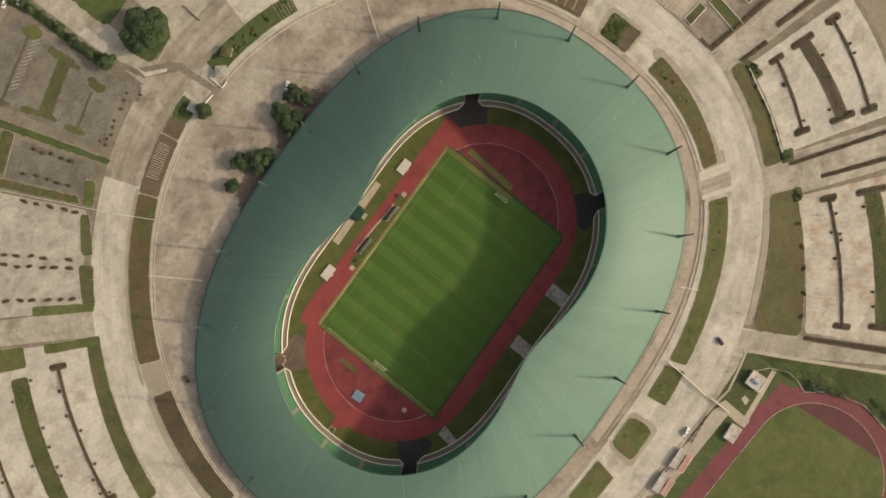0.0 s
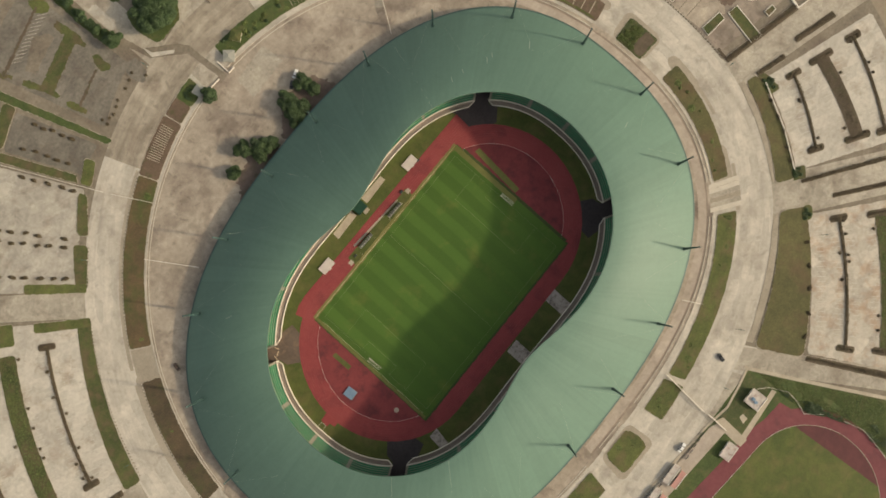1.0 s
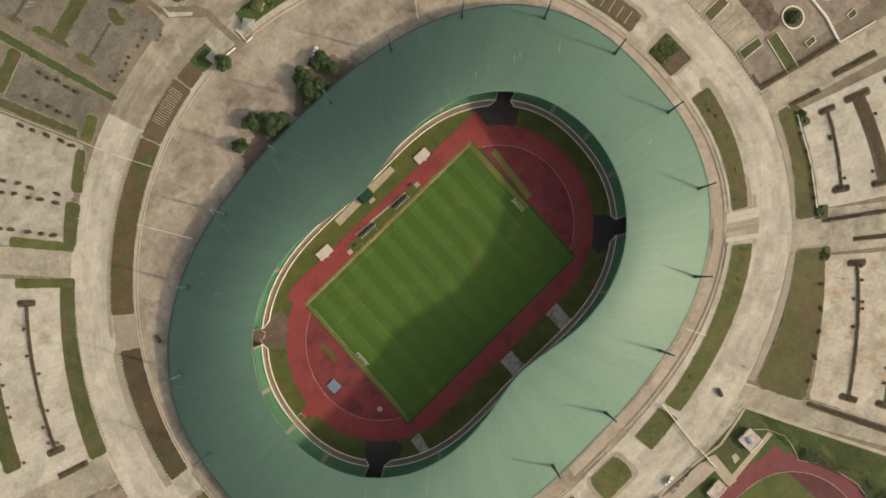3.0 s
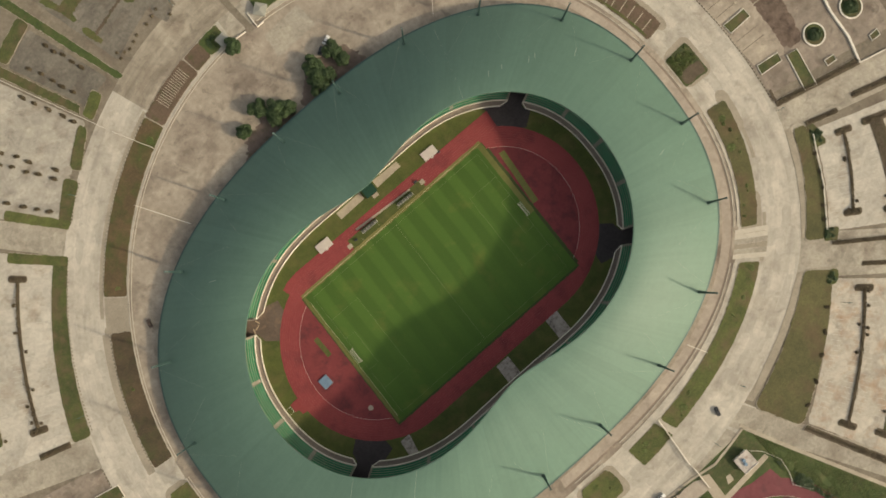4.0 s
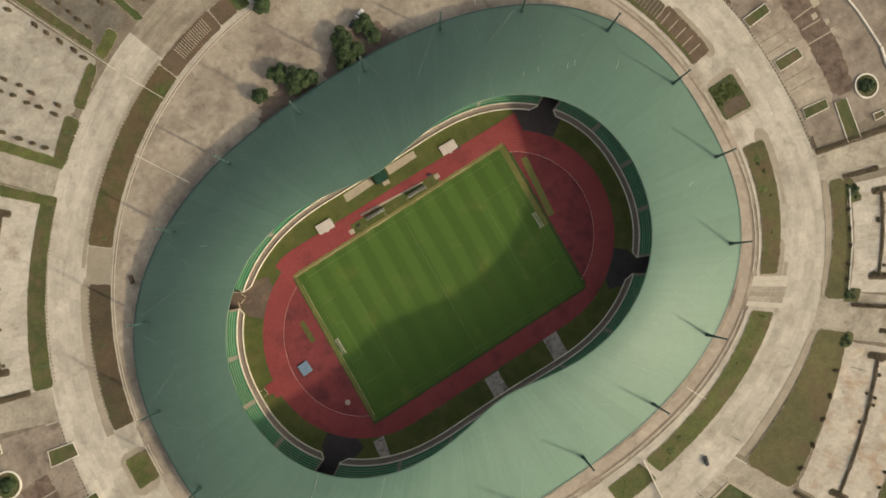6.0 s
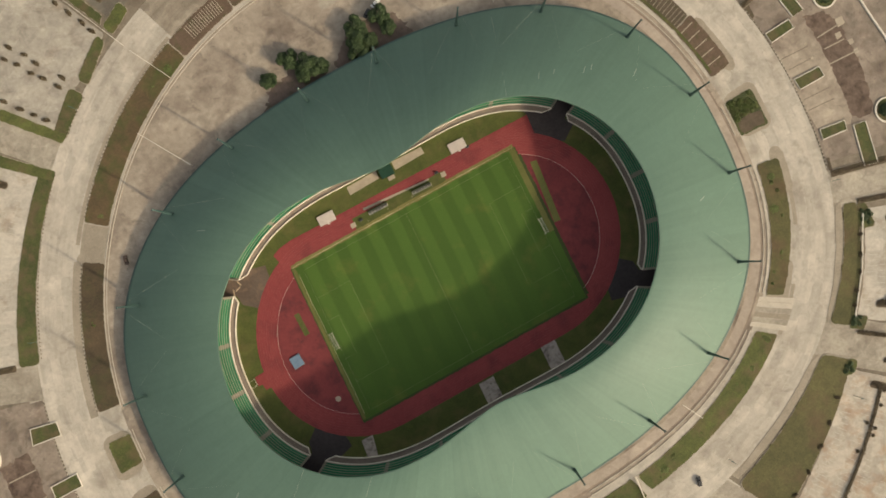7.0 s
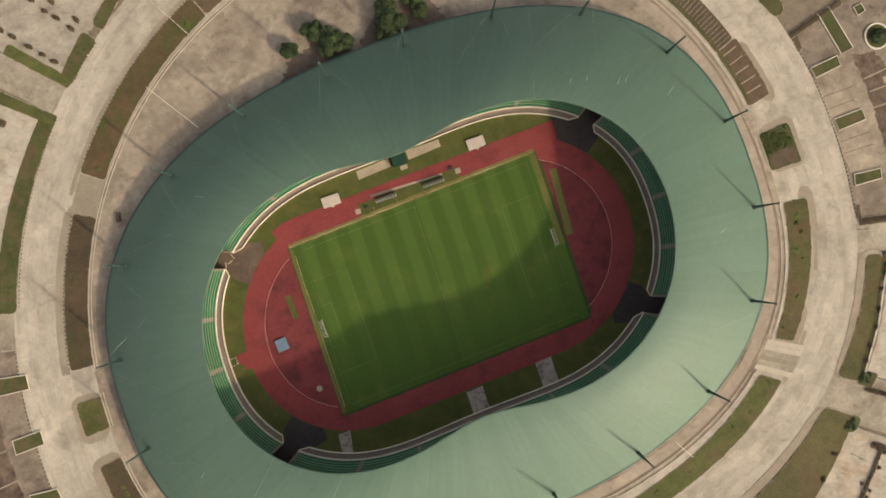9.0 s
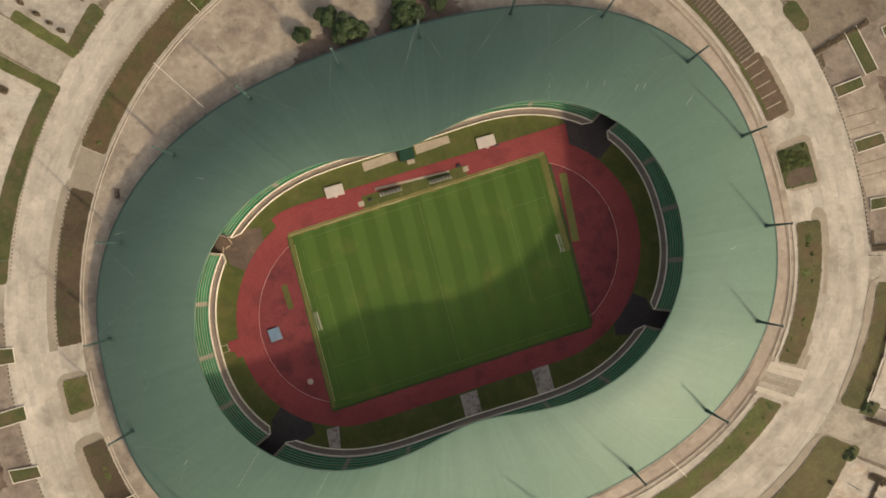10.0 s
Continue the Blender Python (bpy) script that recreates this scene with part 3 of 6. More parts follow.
def lot(t0, t1, d0, d1, material, label):
    return slab("parking_lot", ragged(patch_outline(t0, t1, d0, d1, 1.5), 0.5, 1.6), 0.0, 0.04, material, label, "parking lot")


lot(327.6, 341.5, (46, 112), (46, 112), LOT, "pale concrete parking lot with faded bays")
lot(300.6, 321, (64, 118), (49, 112), RUSTYLOT, "pale concrete parking lot with rusty stains")
lot(117.4, 125.41, (38, 115), (36, 115), DULLLOT, "pale concrete parking lot with shrub rows")
lot(125.4, 132.8, (36, 115), (35, 115), DULLLOT, "pale concrete parking lot with shrub rows")
lot(110.4, 115.4, (38, 84), (40, 84), OLDLOT, "old stained parking lot overgrown at its rims")
lot(137.0, 163, (33, 115), (35, 115), LOT, "pale concrete parking lot with long hedges")
lot(97.2, 107.4, (42, 110), (38, 110), OLDLOT, "old grey parking lot with faded white bays")

# old lot beside the tree line: low green medians with rounded heads


def lot_bed(c, m, lab):
    BED_COUNT[0] += 1
    slab("lawn", ragged(c, 1.0, 0.7), 0.0, 0.10 + 0.006 * (BED_COUNT[0] % 12), m, lab, "lawn")


lot_bed([(-36.4, 235.8), (-33.3, 235.6), (-31.8, 227.1), (-30.9, 225.1), (-32.0, 216.1), (-34.0, 215.7), (-35.1, 219.9), (-36.5, 220.8), (-60.5, 213.2), (-61.1, 209.3), (-63.1, 210.0), (-64.8, 216.8), (-68.5, 223.5), (-69.6, 228.1), (-67.7, 229.5), (-65.9, 227.1), (-63.6, 220.4), (-35.9, 228.1), (-37.0, 231.9)], GREENLAWN, "wide overgrown green median with broad ends")
lot_bed([(-34.6, 209.9), (-31.7, 208.6), (-31.8, 199.3), (-33.9, 198.1), (-37.2, 200.9), (-37.0, 204.9)], GREENLAWN, "rounded green head of a narrow median")
lot_bed([(-38.5, 204.5), (-38.0, 203.4), (-57.4, 197.6), (-58.1, 198.9)], SOIL, "narrow bare brown median")
lot_bed([(-60.9, 204.8), (-58.9, 203.3), (-56.7, 193.9), (-58.5, 192.9), (-60.8, 197.2), (-62.6, 202.7)], LAWN, "short green foot of a narrow median")
lot_bed([(-36.0, 254.0), (-29.6, 249.5), (-30.6, 243.0), (-33.6, 242.6), (-37.6, 246.0), (-38.0, 249.4)], LAWN, "rounded green head of a narrow median")
lot_bed([(-35.7, 249.2), (-35.2, 248.0), (-73.1, 237.7), (-73.7, 239.5)], SOIL, "narrow brown median beside painted bays")
lot_bed([(-73.4, 241.4), (-69.8, 234.9), (-71.3, 234.1), (-75.2, 239.9)], LAWN, "short green foot of a narrow median")
lot_bed([(-30.2, 278.4), (-27.1, 271.5), (-22.3, 255.8), (-22.5, 232.4), (-21.5, 217.7), (-17.5, 207.0), (-19.1, 203.4), (-23.0, 202.7), (-25.9, 207.3), (-26.6, 217.6), (-26.8, 236.8), (-27.4, 255.7), (-33.2, 274.5)], ROUGHGRASS, "overgrown strip under a row of small trees")
lot_bed([(-6.9, 247.6), (-7.6, 226.6), (-6.4, 219.8), (-3.6, 217.7), (10.5, 217.8), (14.6, 220.2)], ROUGHGRASS, "triangular lawn between two roads")
lot_bed([(-6.3, 210.6), (4.1, 209.8), (12.5, 204.7), (16.6, 194.8), (10.3, 187.7), (-5.1, 187.4), (-7.4, 189.4), (-9.4, 203.2)], ROUGHGRASS, "eight-sided garden bed under a large tree")
lot_bed([(-47.7, 239.6), (-40.9, 234.9), (-41.3, 231.2), (-60.9, 226.4), (-63.6, 231.6), (-55.2, 236.6)], PAVING, "bare mauve-brown strip beside a green median")
lot_bed([(-28.7, 192.5), (-25.2, 194.5), (-20.0, 191.6), (-21.1, 183.0), (-26.9, 180.2), (-29.5, 186.0)], OLDLOT, "raised patch of broken paving")
for c in ([(-15.4, 227.1), (-13.4, 225.5), (-14.1, 211.1), (-17.1, 210.3), (-18.5, 211.6), (-18.7, 226.5)], [(-13.8, 192.9), (-12.3, 187.2), (-3.6, 179.3), (-5.0, 178.3), (-14.2, 185.7)]):
    slab("pavement", c, 0.0, 0.06, LOT, "strip of newer pale concrete", "pavement")
slab("pavement", ragged([(-17.5, 207.0), (-14.3, 192.5), (-0.3, 180.3), (3.0, 175.2), (5.0, 150.1), (1.6, 149.7), (-0.2, 172.7), (-15.2, 186.1), (-20.4, 205.1)], 0.4), 0.0, 0.05, PAVING, "darker patched lane across the paving", "pavement")
slab("pavement", [(13.5, 219.7), (59.4, 161.0), (27.7, 163.5), (1.6, 174.1), (-13.0, 185.1), (10.3, 187.7), (16.6, 194.8), (13.4, 205.4)], 0.0, 0.016, CONCRETE, "stained concrete place beside a garden bed", "pavement")
slab("pavement", [(-26.1, -142.4), (4.1, -144.6), (35.9, -147.0), (49.6, -149.1), (62.1, -147.0), (70.6, -145.2), (77.3, -143.8)] + [ring(t, 31) for t in range(298, 281, -2)], 0.0, 0.014, CONCRETE, "pale concrete margin between road and kerb", "pavement")
for c in ([(6.5, 144.4), (28.7, 145.7), (29.7, 132.7), (5.8, 132.1)], [(85.2, 116.6), (88.8, 114.0), (85.8, 110.2), (82.2, 112.9)]):
    slab("pavement", ragged(c, 0.4), 0.0, 0.04, CONCRETE, "patch of newer pale concrete in the plaza", "pavement")
# belts of grass between road and lots
bed(326.6, 342.6, (34.5, 45), (36.5, 43), OLIVELAWN, "long olive and brown grass belt beside a parking lot", 2.0)
bed(339.2, 342.4, (43.5, 51), (43, 47), GREENLAWN, "green corner bed of a parking lot", 1.5)
bed(326.2, 328.0, (44, 51), (44, 51), GREENLAWN, "green corner bed of a parking lot", 1.0)
bed(299.9, 322.2, (37.5, 62.5), (35.6, 49.5), OLIVELAWN, "wide olive and brown grass belt beside a parking lot", 3.0)
bed(320.2, 322.3, (48, 53), (48, 53), LAWN, "short green tongue at the corner of the belt", 2.0)
bed(118.2, 124.4, (35.5, 40.5), (31.5, 37.5), GREENLAWN, "green belt between road and parking lot", 2.0)
bed(125.8, 132.4, (31.5, 39), (30.6, 37), GREENLAWN, "green belt between road and parking lot", 2.0)
bed(112.9, 116.8, (36, 42), (34.5, 40.5), LAWN, "green belt between road and old parking lot", 1.5)
bed(137.0, 163, (30.4, 37.2), (31.4, 40.5), GREENLAWN, "long green belt between road and parking lot", 1.5)
bed(131.7, 133.0, (31.5, 64), (31.5, 64), LAWN, "narrow strip of dry grass along the side road", 1.0)
bed(136.9, 138.2, (30.6, 60), (30.6, 60), LAWN, "narrow strip of dry grass along the side road", 1.0)
bed(136.7, 139.4, (71, 112), (71, 112), LAWN, "strip of dry grass along the side road", 1.0)
bed(108.8, 109.8, (31, 110), (33, 110), ROUGHGRASS, "long green verge between two parking lots", 1.5)
bed(115.7, 116.8, (44, 115), (42, 115), GREENLAWN, "green verge along a white fence", 0.6)
bed(109.9, 115.2, (84.5, 91.5), (84.5, 91.5), GREENLAWN, "green strip across the old parking lot", 1.5)

bed(346.5, 347.4, (33.8, 81), (33.8, 81), SOIL, "narrow dark hedge bed along a side road", 0.6)
bed(342.3, 343.0, (43.5, 61), (43.5, 61), SOIL, "narrow dark hedge bed at the rim of a parking lot", 0.6)
bed(347.4, 349.2, (33.6, 35.2), (33.6, 35.2), SOIL, "short dark hedge bed at a corner", 0.5)
bed(343.2, 344.0, (70, 95), (70, 95), SOIL, "narrow dark hedge bed at the rim of a parking lot", 0.6)
bed(162.6, 163.4, (42, 58), (42, 58), SOIL, "narrow dark hedge bed at the rim of a parking lot", 0.6)
bed(325.6, 326.1, (48, 112), (48, 112), SOIL, "narrow dark hedge bed along a side road", 0.5)
bed(322.6, 323.2, (64, 112), (64, 112), SOIL, "narrow dark hedge bed along a side road", 0.5)
bed(299.4, 300.3, (64, 118), (64, 118), SOIL, "narrow dark hedge bed along a side road", 0.5)
bed(13.0, 13.8, (32.5, 60), (32.5, 60), SOIL, "narrow dark hedge bed along a side road", 0.6)
lot_bed([(195.3, 47.6), (183.3, 45.6), (181.2, 42.8), (181.2, 36.1), (183.5, 36.3), (183.2, 41.3), (185.4, 43.2), (195.9, 44.9)], SOIL, "dark hedge bed turning round a corner")
# pavement strips with dark joints between road and belts
for t0, t1 in ((300.6, 322), (327, 343.0)):
    band("shoulder", t0, t1, 32.3, 35.8, 0.05, SHOULDER, "grey paver footway beside the ring road", "pavement", 1.0, 1)
# thin dark kerbs that turn round the corners of the belts
for pts in ([(299.2, 118), (299.6, 70), (299.9, 48), (300.6, 38), (302, 33.4), (306, 32.3), (312, 32.3), (317, 32.3), (320.6, 32.4), (322, 34.2), (322.4, 38), (322.7, 60), (322.8, 112)],
            [(326.0, 112), (325.9, 60), (326.0, 38), (326.6, 33.6), (328, 32.4), (332, 32.3), (337, 32.3), (341, 32.3), (342.6, 33.4), (343.3, 37), (343.4, 50), (343.6, 112)],
            [(346.3, 112), (346.4, 50), (346.4, 36), (347.2, 33.2), (348.5, 32.5)]):
    wall_run("kerb", [ring(t, d) for t, d in pts], 0.22, 0.0, 0.14, SHOULDER, None, "thin weathered kerb round a belt of grass", "kerb", "structure")
# stepped driveway of pale and dark strips
for i, m in enumerate((KERB, CONCRETE, SHOULDER, CONCRETE, KERB, KERB)):
    band("driveway_strip", 324.7 + 0.87 * i, 324.7 + 0.87 * (i + 1) - 0.06, -1.0, 15.5, 0.06 + 0.012 * (i % 3), m, "strip of a stepped concrete driveway", "driveway", 0.5, 1)
# medians: (direction, d) at both ends, width, material
MEDIANS = [
    (140.2, 54.5, 159.8, 54.3, 1.6, SOIL, True), (140.6, 76, 160, 77, 9.0, GREENLAWN, False), (141.5, 98, 160, 98, 1.6, SOIL, True),
    (340.0, 60.3, 329.6, 58.3, 1.5, SOIL, True), (340.1, 77.3, 329.3, 81, 7.0, SOIL, True), (340.3, 97.2, 329.0, 96, 1.6, SOIL, True),
    (319.8, 67, 302.2, 81.5, 1.5, SOIL, True), (319.6, 90, 302.6, 103, 9.0, GREENLAWN, True),
]
MEDIAN_OBS, CAPS, CAP_OBS = [], [], []
for t0, d0, t1, d1, w, m, caps in MEDIANS:
    MEDIAN_OBS.append(bed(min(t0, t1), max(t0, t1), ((d0 if t0 < t1 else d1) - w / 2, (d0 if t0 < t1 else d1) + w / 2), ((d1 if t0 < t1 else d0) - w / 2, (d1 if t0 < t1 else d0) + w / 2), m, "planted median between two rows of parking bays", min(w * 0.4, 1.5), 0.2, 0.14, "median"))
    if caps:
        for t, d in ((t0, d0), (t1, d1)):
            s = 0.45
            CAPS.append((t, d, w))
            CAP_OBS.append(bed(t - s, t + s, (d - max(w * 0.5, 1) - 3.6, d + max(w * 0.5, 1) + 3.6), (d - max(w * 0.5, 1) - 3.6, d + max(w * 0.5, 1) + 3.6), SOIL, "rounded end island of a median with dark plants", 1.2, 0.3, 0.16, "median"))

# ---- stadium floor ----
slab("stadium_floor", [(oval(radians(a), 99, 64, 2.5) * math.cos(radians(a)), oval(radians(a), 99, 64, 2.5) * math.sin(radians(a))) for a in range(0, 360, 2)], 0.03, 0.06, APRON, "olive grass apron round the running track", "lawn")


def stadium_shape(r, half, n=24):
    out = []
    for i in range(n + 1):
        a = radians(-90 + 180 * i / n)
        out.append((half + r * math.cos(a), r * math.sin(a)))
    for i in range(n + 1):
        a = radians(90 + 180 * i / n)
        out.append((-half + r * math.cos(a), r * math.sin(a)))
    return out


slab("running_track", stadium_shape(46.6, 41.5), 0.06, 0.09, TRACK, "dark red running track and infield ends", "running track")
slab("running_track", [(-60, 40), (68.4, 38.2), (69.0, 46.9), (48, 47.2), (-52, 48.4), (-58, 47.6), (-62, 46)], 0.06, 0.095, TRACK, "red sprint straight with its start chute", "running track")
for s in (-1, 1):
    wall_run("track_kerb", [(s * (41.5 + 36.9 * math.cos(radians(a))), 36.9 * math.sin(radians(a))) for a in range(-64, 65, 4)], 0.08, 0.09, 0.12, LINE, None, "thin white kerb line of the running track", "track line", "structure")
for s in (-1, 1):
    slab("infield_end", [(s * (41.5 + 36.6 * math.cos(radians(a))), s * 36.6 * math.sin(radians(a))) for a in range(-66, 67, 3)], 0.07, 0.096, MAROON, "worn maroon ground inside the bend of the track", "running track")
for i in range(1, 9):
    wall_run("lane_line", stadium_shape(37.4 + 1.12 * i, 41.5, 36), 0.06, 0.085, 0.10, LANELINE, None, "worn pale lane line on the running track", "track line", "structure", True)
for i in range(1, 9):
    wall_run("lane_line", [(41.5, 37.4 + 1.12 * i), (67.6, 37.4 + 1.12 * i)], 0.06, 0.085, 0.104, LANELINE, None, "worn pale lane line in the start chute", "track line", "structure")
wall_run("lane_line", [(54.0, 38.4), (54.0, 46.6)], 0.09, 0.085, 0.106, LANELINE, None, "worn pale start line in the chute", "track line", "structure")
pt = obj("pitch", None, None, "mown striped green football turf with faint lines", "football pitch", "", "structure")
nx, ny = 30, 20
pv = [plan(-57 + 114 * i / nx, -36.8 + 73.6 * j / ny, 0.13) for i in range(nx + 1) for j in range(ny + 1)]
pu = [(-57 + 114 * i / nx, -36.8 + 73.6 * j / ny) for i in range(nx + 1) for j in range(ny + 1)]
pf = [(i * (ny + 1) + j, (i + 1) * (ny + 1) + j, (i + 1) * (ny + 1) + j + 1, i * (ny + 1) + j + 1) for i in range(nx) for j in range(ny)]
obj("turf", mesh("turf", pv, pf, TURF, pu), pt)
E1 = ragged([(-57.6, -37.8), (57.6, -37.8), (57.6, 37.2), (-57.6, 37.2)], 0.5, 1.0)
slab("turf_edge", E1, 0.06, 0.126, DARKTURF, parent=pt)


def line(pts, closed=False, w=0.1):
    wall_run("pitch_line", pts, w, 0.12, 0.142, PITCHLINE, pt, closed=closed)


line([(-52.5, -34), (52.5, -34), (52.5, 34), (-52.5, 34)], True)
line([(0, -34), (0, 34)])
for s in (-1, 1):
    line([(52.5 * s, 20.15), (36 * s, 20.15), (36 * s, -20.15), (52.5 * s, -20.15)])
    line([(52.5 * s, 9.15), (47 * s, 9.15), (47 * s, -9.15), (52.5 * s, -9.15)])

# ---- stands ----
st = obj("stand", None, None, "concrete stand with rows of green seats under the roof", "stand", "", "structure")
GATES = (26.5, 153.5, 206.5, 333.5)


def stand_r(th, off):
    r = oval(th, 98.5 + off, 66.7 + off, 2.3)
    return r - 6.7 * math.exp(-(abs(r * math.cos(th)) / 49.8) ** 3) * abs(math.sin(th)) + 0.5 * math.sin(th)


ROWSN = 20
sections = []
for g in range(4):
    a, b = GATES[g] + 2.2, GATES[(g + 1) % 4] - 2.2 + (360 if g == 3 else 0)
    k = 7 if (b - a) > 60 else 4
    for i in range(k):
        sections.append((a + (b - a) * i / k, a + (b - a) * (i + 1) / k))
for a, b in sections:
    n = max(int((b - a) / 1.5), 4)
    vs, fs = [], []
    prof = []
    for r in range(ROWSN):
        prof += [(0.86 * r, 2.4 + 0.46 * r), (0.86 * (r + 1), 2.4 + 0.46 * r)]
    prof = [(0, 0)] + prof + [(0.86 * ROWSN, 0)]
    for i in range(n + 1):
        th = radians(a + (b - a) * i / n)
        for o, z in prof:
            r = stand_r(th, o)
            vs.append(plan(r * math.cos(th), r * math.sin(th), z))
    m = len(prof)
    for i in range(n):
        for j in range(m - 1):
            fs.append((i * m + j, (i + 1) * m + j, (i + 1) * m + j + 1, i * m + j + 1))
    fs += [tuple(range(m))[::-1], tuple(n * m + j for j in range(m))]
    obj("tier", mesh("tier", vs, fs, STAND), st)
    for r in range(12):
        pad = 0.55
        wall_pts = []
        for i in range(n + 1):
            th = radians(a + pad + (b - a - 2 * pad) * i / n)
            q = stand_r(th, 0.86 * r + 0.48)
            wall_pts.append((q * math.cos(th), q * math.sin(th)))
        wall_run("seat_row", wall_pts, 0.58, 2.4 + 0.46 * r, 2.8 + 0.46 * r, SEAT, st)
# front walkway between two white parapets, drawn back and closed off beside each gate


def stand_point(deg, off):
    r = stand_r(radians(deg), off)
    return r * math.cos(radians(deg)), r * math.sin(radians(deg))


for g in range(4):
    a, b = GATES[g], GATES[(g + 1) % 4] + (360 if g == 3 else 0)
    n = int((b - a) / 1.5)
    back = [stand_point(a + 2.2 + (b - a - 4.4) * i / n, -0.25) for i in range(n + 1)]
    front = [stand_point(a + 3.9 + (b - a - 7.8) * i / n, -2.6) for i in range(n + 1)]
    vs = [plan(x, y, 1.3) for x, y in back + front] + [plan(x, y, 0.0) for x, y in back + front]
    m, fs = n + 1, []
    for i in range(n):
        fs += [(i, i + 1, m + i + 1, m + i), (m + i, m + i + 1, 3 * m + i + 1, 3 * m + i), (i + 1, i, 2 * m + i, 2 * m + i + 1)]
    fs += [(0, m, 3 * m, 2 * m), (m + n, n, 2 * m + n, 3 * m + n)]
    obj("walkway", mesh("walkway", vs, fs, WALKWAY), st)
    wall_run("parapet", front, 0.2, 0.0, 1.7, WHITE, st)
    wall_run("parapet", back, 0.22, 0.0, 2.7, WHITE, st)
    for p, q, e, w in ((back[0], front[0], a, 2.35), (back[-1], front[-1], b, -2.35)):
        wall_run("end_wall", [p, q], 0.2, 0.0, 1.7, WHITE, st)
        wall_run("end_wall", [stand_point(e + w * 0.93, -0.2), stand_point(e + w * 0.98, 5.0)], 0.3, 0.0, 5.4, STAND, st)
# gate passages; sun and shade are put into the two paving colours
for g in GATES:
    th = radians(g)
    c, s = math.cos(th), math.sin(th)

    def gp(r, q):
        return (r * c - q * s, r * s + q * c)

    r0 = stand_r(th, 0)
    slab("gateway", [gp(r0 - 13, -9.5), gp(r0 - 3, -7.4), gp(r0 - 0.2, -3.7), gp(r0 + 32, -3.7), gp(r0 + 32, 3.7), gp(r0 - 0.2, 3.7), gp(r0 - 3, 7.4), gp(r0 - 13, 9.5), gp(r0 - 15, 4), gp(r0 - 15, -4)], 0.05, 0.075, SUNPAVE if g == 153.5 else SHADETARMAC, "paved gateway through the stand, sunlight put into its brown" if g == 153.5 else "tarmac gateway through the stand, shade put into its dark colour", "gateway")
# fan beside the chute, with the stand's shade put into its colour
slab("gateway", [(68.2, 37.0), (68.9, 46.9), (67.6, 51.5), (72, 50), (80, 42), (86.6, 33.4), (79.5, 28.4), (70, 33)], 0.05, 0.079, SHADETARMAC, "tarmac fan between gateway and start chute, darkened for shade", "gateway")
# pale loose boards in the sunny gateway: a plank, and added pieces for sunlit wall glare
for k, (x, y, turn) in enumerate(((-82.6, 40.6, 20), (-84.8, 40.0, 75), (-81.0, 42.6, 110))):
    ob = part("board", box(bmesh.new(), -1.3, -0.22, 0.0, 1.3, 0.22, 0.12, 0.03), PALEBOARD, None)
    tagged(ob, "pale board for a plank and the sunlit wall's glare", "board", "boards in the gateway")
    ob.matrix_basis = Matrix.Translation(plan(x, y, 0.08)) @ Matrix.Rotation(radians(turn), 4, "Z")

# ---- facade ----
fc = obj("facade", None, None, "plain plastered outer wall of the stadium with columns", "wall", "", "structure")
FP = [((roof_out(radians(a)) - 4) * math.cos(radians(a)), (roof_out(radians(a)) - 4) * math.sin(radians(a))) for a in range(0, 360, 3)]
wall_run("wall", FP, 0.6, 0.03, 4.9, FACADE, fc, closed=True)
colm = bmesh.new()
tube(colm, (0, 0, 0), (0, 0, 4.0), 0.4, 0.36, 10)
cme = bpy.data.meshes.new("column")
colm.to_mesh(cme)
colm.free()
cme.materials.append(STAND)
for i in range(64):
    th = radians(360 * i / 64)
    obj("column", cme, fc, loc=plan((roof_out(th) - 2.2) * math.cos(th), (roof_out(th) - 2.2) * math.sin(th), 0.0))

# ---- roof ----
rf = obj("stadium_roof", None, None, "green profiled metal ring roof over the stands", "roof", "", "structure")
NP = 96
for p in range(NP):
    a0, a1 = 360 * p / NP, 360 * (p + 1) / NP
    na, ns = 3, 10
    vs, uv, fs = [], [], []
    for i in range(na + 1):
        th = radians(a0 + (a1 - a0) * i / na)
        for j in range(ns + 1):
            s = j / ns
            vs.append(roof_point(th, s))
            uv.append((th * 100, s * 42))
    top = len(vs)
    sheet = set()
    for i in range(na + 1):
        th = radians(a0 + (a1 - a0) * i / na)
        for j in range(ns + 1):
            vs.append(roof_point(th, j / ns, -0.5))
            uv.append((th * 100, j / ns * 42))
    for i in range(na):
        for j in range(ns):
            a = i * (ns + 1) + j
            b = a + ns + 1
            sheet.add(len(fs))
            fs.append((a, a + 1, b + 1, b))
            fs.append((top + b, top + b + 1, top + a + 1, top + a))
        for j in (0, ns):
            k = len(vs)
            for q in (i, i + 1):
                th = radians(a0 + (a1 - a0) * q / na)
                for up in (0, -0.5):
                    vs.append(roof_point(th, j / ns, up))
                    uv.append((th * 100, j / ns * 42))
            fs.append((k, k + 1, k + 3, k + 2) if j == ns else (k, k + 2, k + 3, k + 1))
    me = mesh("roof_panel", vs, fs, ROOF, uv)
    for pl in me.polygons:
        pl.use_smooth = pl.index in sheet
    obj("roof_panel", me, rf)
